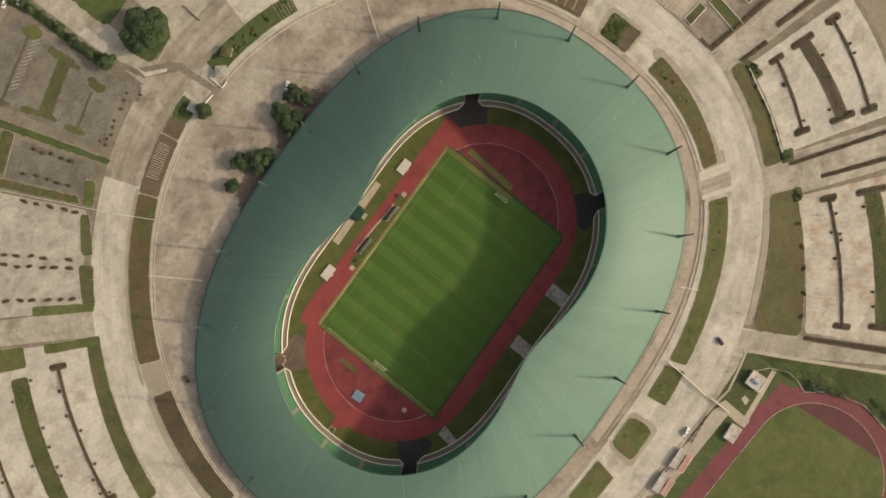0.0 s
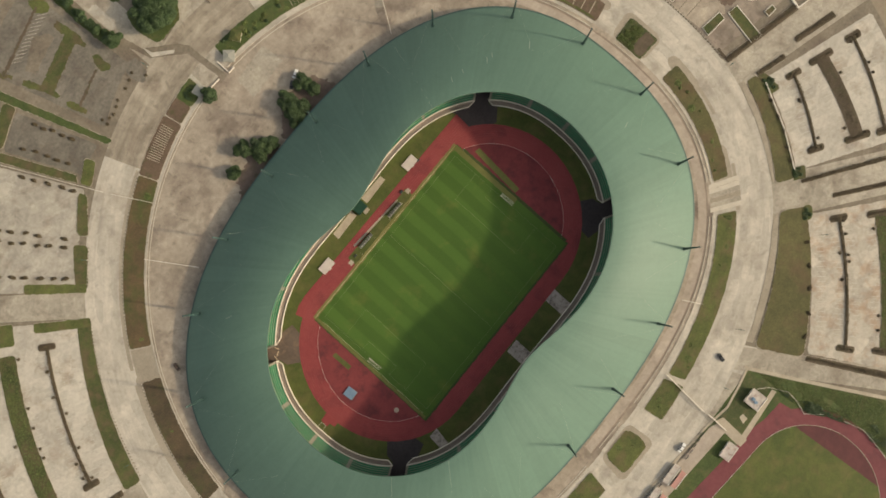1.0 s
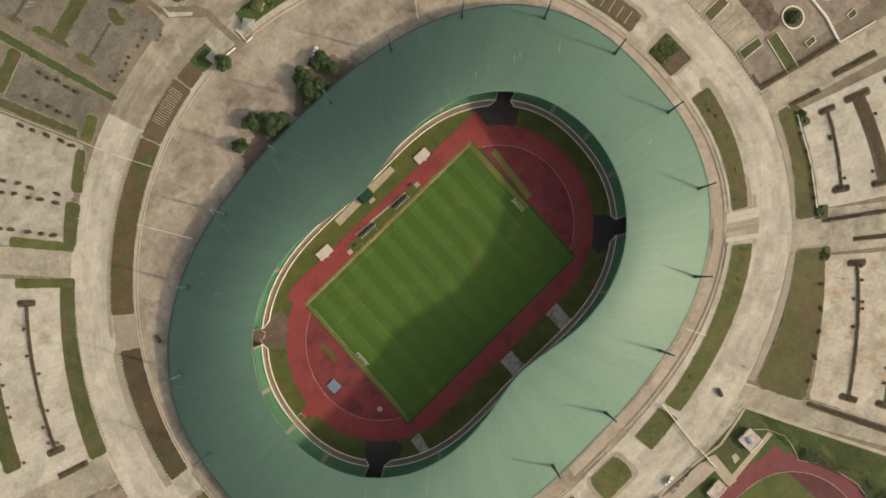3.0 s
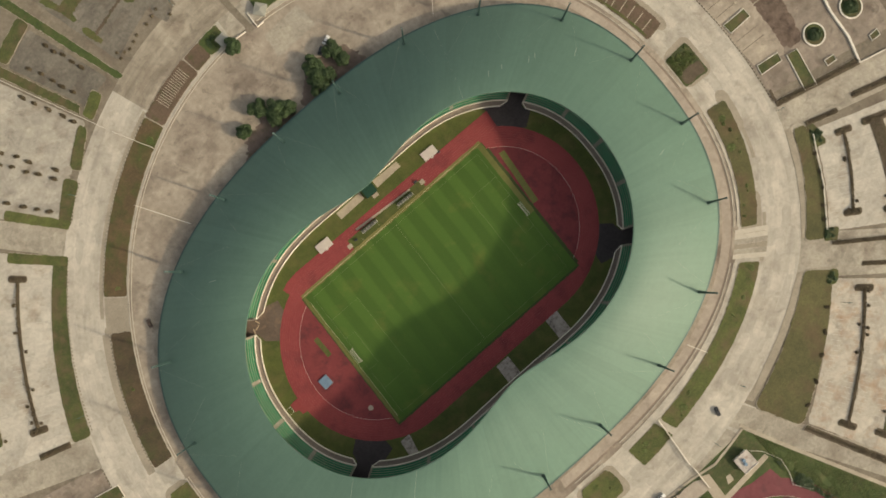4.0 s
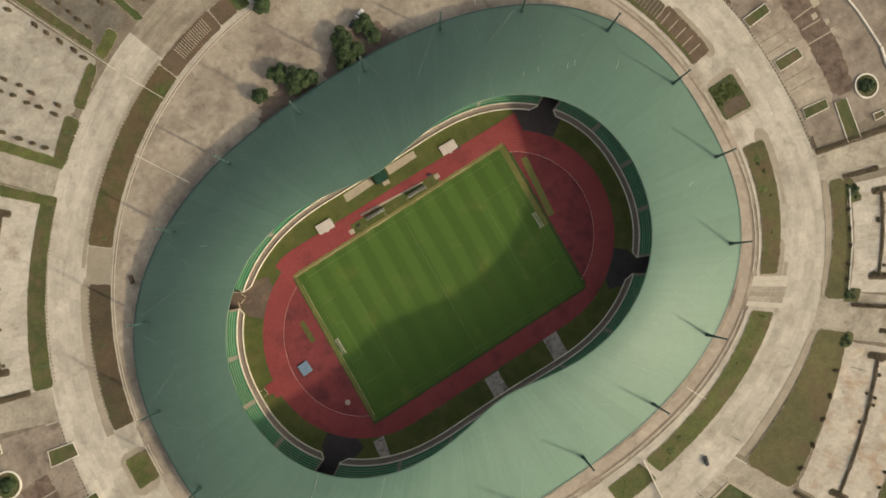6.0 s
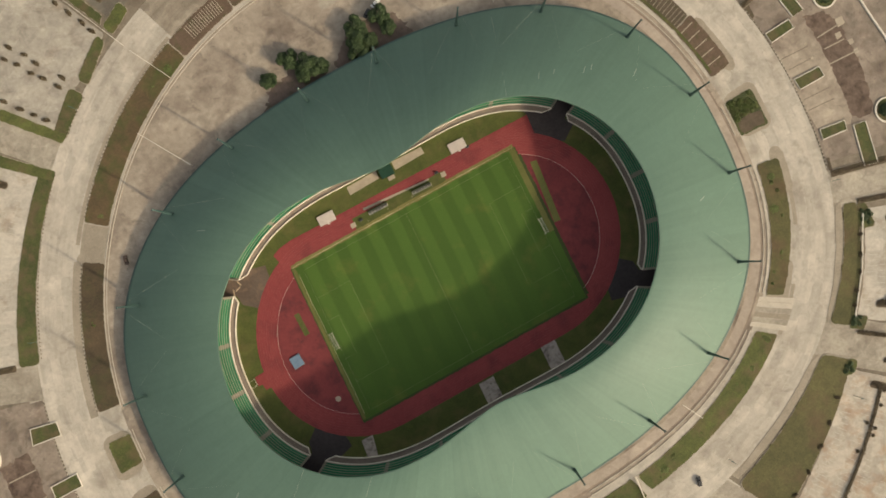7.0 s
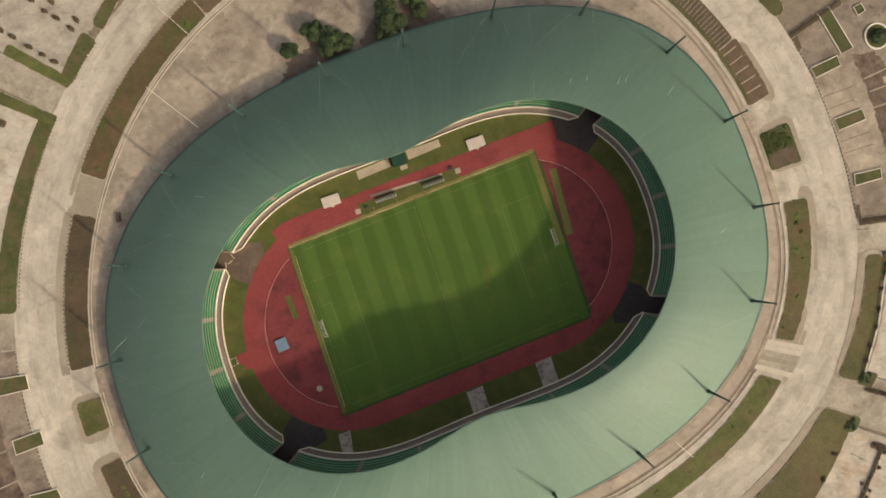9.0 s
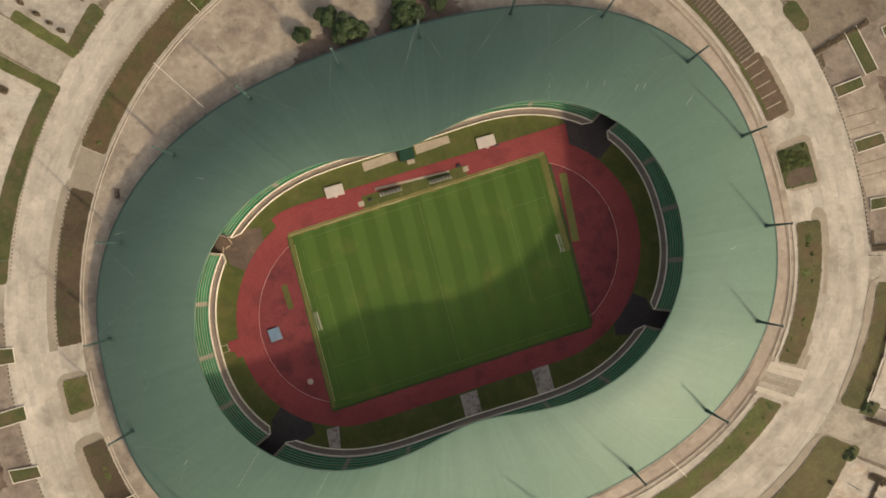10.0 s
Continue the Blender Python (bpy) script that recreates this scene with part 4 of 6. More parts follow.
for s, h in ((1.0, 0.4), (0.0, 0.06)):
    vs, fs = [], []
    n = 240
    for i in range(n):
        th = radians(360 * i / n)
        o = roof_point(th, s + (0.012 if s else -0.01))
        q = roof_point(th, s - (0.004 if s else -0.006))
        for v, z in ((o, -0.9), (o, h * 0.5), (q, h * 0.5), (q, -0.9)):
            vs.append((v.x, v.y, v.z + z))
    for i in range(n):
        j = (i + 1) % n
        for k in range(4):
            m = (k + 1) % 4
            fs.append((4 * i + k, 4 * j + k, 4 * j + m, 4 * i + m))
    obj("gutter" if s else "rim", mesh("gutter", vs, fs, MAST if s else ROOF), rf)

# ---- floodlight masts on the roof ----


def mast_thing():
    ob = new("floodlight_mast")
    tagged(ob, "dark green tapered steel mast standing on the roof", "mast", "floodlight masts on the roof")
    bm = bmesh.new()
    box(bm, -1.0, -0.8, -0.8, 1.0, 0.8, 0.35, 0.08)
    part("base", bm, MAST, ob)
    bm = bmesh.new()
    for sx in (-1, 1):
        for sy in (-1, 1):
            tube(bm, (0.5 * sx, 0.5 * sy, 0), (0.16 * sx, 0.16 * sy, 20.0), 0.13, 0.08, 6)
    for k in range(12):
        z0, z1 = 20 * k / 12, 20 * (k + 1) / 12
        q0, q1 = 0.5 - 0.34 * k / 12, 0.5 - 0.34 * (k + 1) / 12
        for a, b in (((-1, -1), (1, -1)), ((1, -1), (1, 1)), ((1, 1), (-1, 1)), ((-1, 1), (-1, -1))):
            tube(bm, (a[0] * q0, a[1] * q0, z0), (b[0] * q1, b[1] * q1, z1), 0.06, 0.06, 4)
    tube(bm, (0, 0, 0), (0, 0, 20), 0.34, 0.14, 8)
    part("shaft", bm, MAST, ob)
    bm = bmesh.new()
    box(bm, -0.4, -0.5, 19.4, -0.1, 0.5, 20.6, 0.05)
    frame_ob = part("lamp_frame", bm, MAST, ob)
    for k in range(4):
        part("floodlight", tube(bmesh.new(), (-0.4, -0.36 + 0.24 * k, 20.15), (-0.55, -0.36 + 0.24 * k, 20.08), 0.09, 0.11, 10), GREY, frame_ob, "grey floodlight")
    return ob


MASTS = [(sx * x, sy * y) for x, y in ((136.1, 18.8), (122.1, 54.2), (92.8, 82.3), (56.4, 94.8), (17.5, 96.8)) for sx in (-1, 1) for sy in (-1, 1)]
m0 = None
for x, y in MASTS:
    th = math.atan2(y, x)
    s = (math.hypot(x, y) - roof_in(th)) / (roof_out(th) - roof_in(th))
    m = Matrix.Translation(plan(x, y, roof_z(th, s) + 0.1)) @ Matrix.Rotation(th, 4, "Z")
    if m0 is None:
        m0 = mast_thing()
        m0.matrix_basis = m
    else:
        copy_thing(m0, m)
    for da in (-7, 7):
        bm = bmesh.new()
        a = plan(x, y, roof_z(th, s) + 19)
        b = roof_point(th + radians(da), 0.5, 0.1)
        tube(bm, a, b, 0.014, 0.014, 4)
        ob = part("guy_cable", bm, CABLE, None)
        tagged(ob, "thin galvanised guy cable from mast to roof", "cable", "guy cables of the masts")

for a0, s0, a1, s1 in ((42.5, 0.0, 51.5, 0.9), (222.5, 0.0, 223.5, 0.85), (205.0, 0.0, 209.5, 0.75)):
    p0, p1 = roof_point(radians(a0), s0), roof_point(radians(a1), s1)
    pts = []
    for i in range(9):
        q = p0 + (p1 - p0) * i / 8
        th = math.atan2(q.y, q.x)
        r0, r1 = roof_point(th, 0.0), roof_point(th, 1.0)
        w = (q.to_2d().length - r0.to_2d().length) / (r1.to_2d().length - r0.to_2d().length)
        pts.append(Vector((q.x, q.y, roof_z(th, min(max(w, 0.0), 1.0)) + 0.06)))
    bm = bmesh.new()
    for a, b in zip(pts, pts[1:]):
        tube(bm, a, b, 0.05, 0.05, 5)
    tagged(part("roof_conduit", bm, CABLE, None), "thin pale conduit running down the roof", "conduit", "conduits on the roof")

# ---- foliage ----


def leaves(rng, count, size, shape):
    """Small bent leaf clumps scattered by shape(), which gives a place and an outward direction."""
    vs, fs = [], []
    for _ in range(count):
        p, out = shape(rng)
        nrm = (out + Vector((rng.uniform(-1, 1), rng.uniform(-1, 1), rng.uniform(-0.3, 1.2))) * 0.9).normalized()
        t = nrm.orthogonal().normalized()
        t.rotate(Matrix.Rotation(rng.uniform(0, 6.28), 3, nrm))
        b = nrm.cross(t)
        s = size * rng.uniform(0.6, 1.3)
        k = len(vs)
        vs += [p - t * s, p + b * s * 0.55 + nrm * s * 0.2, p + t * s, p - b * s * 0.55 + nrm * s * 0.2]
        fs += [(k, k + 3, k + 2), (k, k + 2, k + 1)]
    return vs, fs


def crown_shape(lobes):
    def f(rng):
        c, r = lobes[rng.randrange(len(lobes))]
        while True:
            v = Vector((rng.uniform(-1, 1), rng.uniform(-1, 1), rng.uniform(-0.7, 1)))
            if 0.2 < v.length < 1:
                break
        d = v.normalized()
        q = v.length ** 0.35
        return Vector(c) + Vector((d.x * r * q, d.y * r * q, d.z * r * 0.75 * q)), d
    return f


def tree_thing(seed, radius, height, count, label, lumps=13):
    rng = random.Random(seed)
    ob = new("tree")
    tagged(ob, label, "tree", "trees on the site")
    bm = bmesh.new()
    tube(bm, (0, 0, 0), (0.1, 0, height * 0.55), 0.28, 0.16, 8)
    lobes = []
    for i in range(lumps):
        a = 6.28 * i * 0.618 + rng.uniform(-0.4, 0.4)
        q = radius * rng.uniform(0.3, 0.76)
        lobes.append(((q * math.cos(a), q * math.sin(a), height * rng.uniform(0.5, 0.75)), radius * rng.uniform(0.2, 0.42 if lumps < 20 else 0.34)))
    lobes += [((0, 0, height * 0.82), radius * 0.45), ((radius * 0.2, -radius * 0.15, height * 0.7), radius * 0.5)]
    for c, r in lobes[:7]:
        tube(bm, (0.05, 0, height * rng.uniform(0.3, 0.5)), c, 0.12, 0.05, 5)
    part("trunk", bm, BARK, ob)
    vs, fs = leaves(rng, int(count * 1.7), min(0.055 * radius + 0.16, 0.44), crown_shape(lobes))
    obj("crown", mesh("crown", vs, fs, TREELEAF), ob)
    return ob


def shrub_mesh(seed, rx, ry, rz, count, size, name="leaves", material=HEDGE):
    rng = random.Random(seed)

    def f(r):
        while True:
            v = Vector((r.uniform(-1, 1), r.uniform(-1, 1), r.uniform(0, 1)))
            if 0.25 < v.length < 1:
                break
        d = v.normalized()
        q = v.length ** 0.4 * (0.8 + 0.35 * noise.noise(d * 2.2 + Vector((seed, 0, 0))))
        return Vector((d.x * rx * q, d.y * ry * q, d.z * rz * q)), d
    vs, fs = leaves(rng, count, size, f)
    return mesh(name, vs, fs, material)


TREES_NW = [(28.5, 116.5, 0), (29.5, 110.5, 1), (16.5, 117.5, 0), (15, 112, 2), (12, 108, 0), (19.5, 108.5, 1), (-17.3, 118, 0), (-10.5, 112, 2), (-14, 109.5, 1), (-30, 114.3, 1), (-5.5, 109.5, 1)]
T = [tree_thing(11, 5.2, 5.8, 3200, "broad dark green tree with a dense crown"), tree_thing(12, 4.4, 5.2, 2600, "dark green tree with a rounded crown"), tree_thing(13, 6.0, 6.6, 3600, "large spreading dark green tree")]
first = {}
SMALL = [(-30.2, 274.5, 0.7), (-27.1, 266.8, 0.6), (-24.4, 259.5, 0.6), (-24.5, 254.8, 0.7), (-23.0, 248.2, 0.5), (-23.6, 242.3, 0.6), (-22.6, 236.2, 0.65), (-23.5, 230.8, 0.5), (-23.1, 226.5, 0.75), (-22.9, 220.5, 0.7), (-22.9, 215.8, 0.65), (-20.8, 212.1, 0.5)]

for x, y, k in TREES_NW:
    rng = random.Random(int(x * 7 + y * 13))
    m = Matrix.Translation(plan(x, y, 0.02)) @ Matrix.Rotation(rng.uniform(0, 6.28), 4, "Z")
    if k not in first:
        first[k] = T[k]
        T[k].matrix_basis = m
    else:
        copy_thing(T[k], m)
for i, (x, y, s) in enumerate(SMALL):
    copy_thing(T[i % 2], Matrix.Translation(plan(x, y, 0.02)) @ Matrix.Rotation(i * 1.7, 4, "Z") @ Matrix.Diagonal((s, s * 0.9, s, 1)))
for x, y, r, h, k, lab in ((4.4, 198.0, 12.8, 8.5, 41, "large dense broad-leaved tree in a garden bed"), (-20.9, 205.0, 5.4, 6.0, 42, "round dense tree at the end of a tree row"), (-9.0, 149.3, 4.6, 5.5, 43, "round clipped tree beside a gate hut")):
    ob = tree_thing(k, r, h, int(160 * r * r if r < 6 else 230 * r * r), lab, 13 if r < 6 else 34)
    ob.matrix_basis = Matrix.Translation(plan(x, y, 0.02))

SH = [shrub_mesh(21, 2.3, 1.15, 1.1, 190, 0.34), shrub_mesh(22, 1.8, 1.1, 1.1, 150, 0.32), shrub_mesh(23, 1.0, 0.9, 1.0, 90, 0.28)]
GSH = [shrub_mesh(31, 1.9, 1.5, 0.7, 150, 0.34, material=BUSH), shrub_mesh(32, 1.3, 1.2, 0.6, 100, 0.3, material=BUSH)]


def shrub(x, y, k, turn, green=False, group="shrubs in the parking lots", label="low dark shrub standing in a row on concrete"):
    ob = obj("shrub", (GSH[k % 2] if green else SH[k]), None, label, "shrub", group)
    ob.matrix_basis = Matrix.Translation(plan(x, y, 0.03)) @ Matrix.Rotation(turn, 4, "Z")


rng = random.Random(5)
for t, ds in ((118.0, range(43, 92, 7)), (125.0, range(44, 92, 7)), (126.3, range(44, 92, 7)), (130.9, range(42, 92, 7))):
    for d in ds:
        if rng.random() < 0.96:
            shrub(*ring(t + rng.uniform(-0.15, 0.15), d + rng.uniform(-0.8, 0.8)), rng.randrange(2), radians(t) + rng.uniform(-0.3, 0.3))
for t, ds in ((111.0, range(52, 76, 5)), (114.3, range(50, 76, 6))):
    for d in ds:
        shrub(*ring(t + rng.uniform(-0.2, 0.2), d + rng.uniform(-1, 1)), rng.randrange(2), radians(t))
for x, y in [(-27.2, 188.7), (-31.0, 187.2), (-35.3, 185.9), (-42.4, 185.0), (-49.2, 182.0), (-55.2, 181.2), (-23.2, 182.2), (-55.3, 184.6), (-52.1, 182.5), (-45.5, 183.6)]:
    shrub(x, y, 2, x, False, "small shrubs in the old lot", "small reddish-brown shrub in bare concrete")
for t, d in ((329.3, 44.2), (331.2, 44.0), (333.6, 44.3), (335.8, 43.8), (338.4, 43.8), (303, 60), (306.5, 58.5), (310.2, 56), (313.5, 53.6), (317, 51)):
    shrub(*ring(t, d), 1, t * 3.1, False, "shrubs along the belts", "small dark shrub at the rim of a grass belt")
# hedges on the medians, a few rounded shrubs beside them


def hedge(t0, d0, t1, d1, w, green, parent, dense=14.0, high=0.9):
    r = random.Random(int(t0 * 31 + d0 * 7))
    length = math.hypot(abs(t1 - t0) * 3.9, d1 - d0)

    def f(q):
        u = q.random()
        v = q.uniform(-0.5, 0.5) * w
        dens = noise.noise(Vector((u * length * 0.16, d0, 0.0)))
        side = v * (1 + 0.5 * dens)
        if abs(t1 - t0) < 0.5:
            x, y = ring(t0 + math.degrees(side / (ring_base(radians(t0)) + d0)), d0 + (d1 - d0) * u)
        else:
            x, y = ring(t0 + (t1 - t0) * u, d0 + (d1 - d0) * u + side)
        z = 0.2 + high * q.random() * max(0.25, 0.8 + dens)
        return plan(x, y, z), Vector((0, 0, 1))
    vs, fs = leaves(r, int(length * dense), 0.36, f)
    obj("hedge", mesh("hedge", vs, fs, BUSH if green else HEDGE), parent)


for (t0, d0, t1, d1, w, m, caps), mob in zip(MEDIANS, MEDIAN_OBS):
    if w < 3:
        hedge(t0, d0, t1, d1, w * 0.8, False, mob)
    else:
        hedge(t0, d0, t1, d1, w * 0.8, m is GREENLAWN, mob, 20, 0.4)
    for i in range(int(abs(t1 - t0) * 0.45)):
        u = rng.random()
        x, y = ring(t0 + (t1 - t0) * u, d0 + (d1 - d0) * u + rng.choice((-1, 1)) * (w * 0.5 + 1.4))
        shrub(x, y, 2, rng.uniform(0, 6.28), False, "shrubs beside the medians", "dark rounded shrub beside a median")
for t0, t1, d0, d1, mob in HEDGE_BEDS:
    q = (t0 + t1) / 2
    hedge(q, d0[0] + 0.5, q, d0[1] - 0.5, 1.6, False, mob, 18, 0.9)
for (t, d, w), mob in zip(CAPS, CAP_OBS):
    e = max(w * 0.5, 1) + 3.0
    hedge(t, d - e, t, d + e, 1.6, False, mob, 22, 0.9)
# tufts and shrubs in the beds
for t0, t1, d0, d1, count in ((344, 350, 4, 9, 2), (68, 85, 4.5, 11, 8), (94, 96.5, 3, 10, 10)):
    for i in range(count):
        t, d = rng.uniform(t0, t1), rng.uniform(d0, d1)
        shrub(*ring(t, d), rng.randrange(2), rng.uniform(0, 6.28), True, "shrubs in the ring beds", "leafy green shrub in a grass bed")

for t0, t1, d0, d1, count in ((342, 350.8, 4, 10, 9), (331, 341.5, 3, 8, 8), (316, 323.5, 5, 11, 7), (292, 315, 7, 11.5, 9), (67, 85.5, 4, 11, 16), (155, 159, 3, 7, 3), (189, 194, 3, 8, 4), (113, 121, 3, 10, 6), (138, 142.5, 3, 10, 4), (93.6, 97, 3, 11, 10), (266, 273.5, 5, 14, 6), (282, 288, 6, 12, 4), (219, 246, 3, 10, 12)):
    for i in range(count):
        t, d, r = rng.uniform(t0, t1), rng.uniform(d0, d1), rng.uniform(0.8, 2.3)
        if i % 2:
            continue
        ob = obj("ground_cover", GSH[i // 2 % 2], None, "low patch of leafy green ground cover in grass", "plants", "ground cover in the ring beds")
        ob.matrix_basis = Matrix.Translation(plan(*ring(t, d), 0.12)) @ Matrix.Rotation(rng.uniform(0, 6.28), 4, "Z") @ Matrix.Diagonal((r * 0.62, r * rng.uniform(0.4, 0.75), 0.4, 1))
# dark shrubs crowded on the corner beds of the lots
DSH = [shrub_mesh(33, 1.7, 1.4, 1.0, 170, 0.3, material=TREELEAF), shrub_mesh(34, 1.2, 1.2, 0.8, 120, 0.28, material=TREELEAF)]
for t0, t1, d0, d1, count in ((339.6, 342.0, 44.5, 49, 11), (326.5, 327.8, 45, 50, 8), (320.5, 322.0, 48.5, 52, 5), (94, 96.5, 3, 9, 5), (67, 85.5, 4, 11.5, 9)):
    for i in range(count):
        ob = obj("shrub", DSH[i % 2], None, "dark leafy shrub crowded on a corner bed" if t0 > 300 else "dark leafy shrub in a ring bed", "shrub", "dark shrubs on the beds")
        ob.matrix_basis = Matrix.Translation(plan(*ring(rng.uniform(t0, t1), rng.uniform(d0, d1)), 0.1)) @ Matrix.Rotation(rng.uniform(0, 6.28), 4, "Z")
# dense shrubs over the inner part of the rounded bed
for i in range(46):
    t, d = rng.uniform(359.7, 362.8), rng.uniform(1.8, 13.2)
    shrub(*ring(t, d), i % 2, rng.uniform(0, 6.28), True, "shrubs in the rounded bed", "leafy green shrub in a dense clump")

# ---- planters with white kerbs on the plazas outside ----


def planter(corners, label="rectangular grass planter with a white concrete kerb"):
    ob = slab("planter", corners, 0.0, 0.30, GREENLAWN, label, "planter", "", group="planters on the paving")
    n = len(corners)
    wall_run("kerb", corners, 0.36 if n < 10 else 0.7, 0.0, 0.5, WHITE, ob, closed=True)
    return ob


for c in ([(186.7, 2.7), (199.6, 2.5), (199.9, -2.4), (187.1, -2.6)], [(187.1, -22.5), (199, -24.2), (198.2, -28.4), (186, -27.2)], [(201.8, -28), (207.7, -29.1), (204.2, -48.1), (198, -46.3)],
          [(184.2, 26.9), (196.9, 27.7), (197.2, 23.2), (185.0, 22.1)], [(195.0, 47.4), (200.6, 48.7), (205.0, 28.4), (199.1, 27.7)], [(211.0, 44.6), (214.8, 45.0), (215.6, 41.4), (211.6, 40.6)],
          [(-191.6, 30.6), (-179.9, 28.0), (-180.4, 21.9), (-193.5, 23.7)], [(-193.8, 4.2), (-181.3, 4.0), (-181.4, -1.9), (-194.1, -1.8)], [(-194, -19.5), (-182, -21.2), (-181.4, -26), (-193.5, -25)],
          [(-213.7, 44.8), (-209.1, 44.6), (-210, 40.8), (-214, 41)]):
    planter(c)
for x, y, r in ((219.0, -29.4, 5.4), (216.8, 29.2, 5.4), (242.0, -31, 5.6), (-214.5, 27.5, 6.0)):
    planter([(x + r * math.cos(6.283 * i / 28), y + r * math.sin(6.283 * i / 28)) for i in range(28)], "round planter with a white kerb and a dense shrub")
    ob = obj("shrub", shrub_mesh(int(x), r * 0.82, r * 0.78, 2.2, 900, 0.5, material=TREELEAF), None, "dense domed green bush in a round planter", "shrub", "bushes in round planters")
    ob.matrix_basis = Matrix.Translation(plan(x, y, 0.25))
bed(16.6, 21, (31.4, 38), (30.6, 38), GREENLAWN, "green rounded bed at the end of a parking lot", 3.0)
slab("pavement", [(199.1, 27.4), (203.6, 28.0), (204.8, 15), (205.2, 1.3), (204.8, -11.8), (203.6, -24.0), (201, -27), (186.2, -21.5), (184.8, 0), (183.8, 21.5)], 0.0, 0.018, PLAZA, "paler worn paving between road and bare soil", "pavement")
slab("paving_field", ragged([(203.4, 26.0), (204.6, 14.9), (205.0, 1.3), (204.6, -11.8), (203.6, -24.0), (206, -27), (211, -27.4), (214.2, -24.8), (216.0, -17.3), (217.3, -8.5), (218.0, -3.0), (217.7, 6.6), (217.2, 16), (213.5, 23.0)], 1.4), 0.0, 0.03, BARESOIL, "bare mottled brown soil in a forecourt", "soil patch")
for c in ([(185.8, 13.4), (199.6, 12.9)], [(186.2, -12.6), (199.2, -13.4)], [(186.4, 7.6), (199.8, 7.4)], [(186.6, -7.4), (199.6, -8.0)]):
    wall_run("paving_joint", c, 0.4, 0.0, 0.028, PAVING, None, "dark overgrown joint across the paving", "joint", "structure")
for x, y, e in ((218.0, 15.6, 1.9), (214.5, 10.5, 1.4), (218.5, 5.3, 1.2), (218.7, 0.4, 1.1), (225.3, 25.4, 0.9), (199.0, 14.2, 0.6), (198.8, 7.2, 0.6)):
    slab("paving_pad", ragged([(x - e, y - e), (x + e, y - e * 0.9), (x + e, y + e), (x - e * 0.9, y + e)], 0.15), 0.0, 0.09, SLAB, "square pale concrete pad in the forecourt", "slab", "", group="pads in the forecourt")

wall_run("garden_wall", [(234.4, -18.0), (232.5, -25.9), (232.0, -33.6), (231.4, -41.4), (229.7, -46.9), (227.6, -53.9)], 1.1, 0.0, 0.8, WHITE, None, "low stepped white garden wall on a forecourt", "wall", "structure")
wall_run("garden_wall", [(227.6, -53.9), (236.1, -56.0), (242.3, -57.5), (248.5, -59.1)], 0.5, 0.0, 0.6, WHITE, None, "low white garden wall along a side road", "wall", "structure")
planter([(239.9, -47.2), (244.9, -47.2), (244.4, -50.3), (239.5, -50.0)])
planter([(214.8, -41.9), (220.0, -42.7), (219.6, -45.4), (214.3, -45.0)])
wall_run("garden_wall", [(229.0, 33.0), (230.0, 25.6), (231.0, 19.3), (231.5, 14.3), (232.2, 8.7), (233.4, 1.0), (233.8, -5.0), (234.3, -17.4)], 0.8, 0.0, 0.7, WHITE, None, "low weathered white garden wall on a forecourt", "wall", "structure")
slab("paving_field", ragged([(-196.5, 22), (-197.5, 2), (-196.5, -26), (-211, -26), (-211, 22)], 1.4), 0.0, 0.03, BARESOIL, "bare mottled brown soil in a forecourt", "soil patch")

for a, b in (((205.2, 14.1), (216.6, 14.8)), ((205.8, 8.1), (216.2, 7.8)), ((204.8, 1.0), (219.7, 0.4)), ((-197.0, 14.0), (-210.0, 14.5)), ((-197.4, 1.5), (-210.0, 1.0)), ((-196.8, -12.0), (-210.0, -12.6))):
    tagged(wall_run("concrete_strip", [a, b], 0.6, 0.0, 0.12, SHOULDER, None, "pale concrete strip across bare soil", "concrete strip"), group="concrete strips in the bare soil")

# ---- painted bays ----
bv, bf = [], []
BAYROWS = [(q[0], q[1], q[2], q[3], q[4], (-1, 1)) for q in MEDIANS] + [(341, 46.5, 329, 46.5, 0.0, (1,)), (319.4, 52.5, 303, 64.5, 0.0, (1,)), (140, 40.0, 161, 43.0, 0.0, (1,))]
for t0, d0, t1, d1, w, sides in BAYROWS:
    n = int(abs(t1 - t0) * 3.75 / 2.6)
    for i in range(n):
        t = t0 + (t1 - t0) * (i + 0.5) / n
        for s in sides:
            dd = d0 + (d1 - d0) * (i + 0.5) / n + s * (w / 2 + 0.6)
            (x0, y0), (x1, y1) = ring(t, dd), ring(t, dd + s * 4.8)
            v = Vector((x1 - x0, y1 - y0)).normalized()
            q = Vector((-v.y, v.x)) * 0.07
            k = len(bv)
            bv += [plan(x0 + q.x, y0 + q.y, 0.05), plan(x1 + q.x, y1 + q.y, 0.05), plan(x1 - q.x, y1 - q.y, 0.05), plan(x0 - q.x, y0 - q.y, 0.05)]
            bf.append((k, k + 3, k + 2, k + 1))
obj("bay_lines", mesh("bay_lines", bv, bf, BAYLINE), None, "faded white parking bay lines on concrete", "bay lines", "", "stuff")

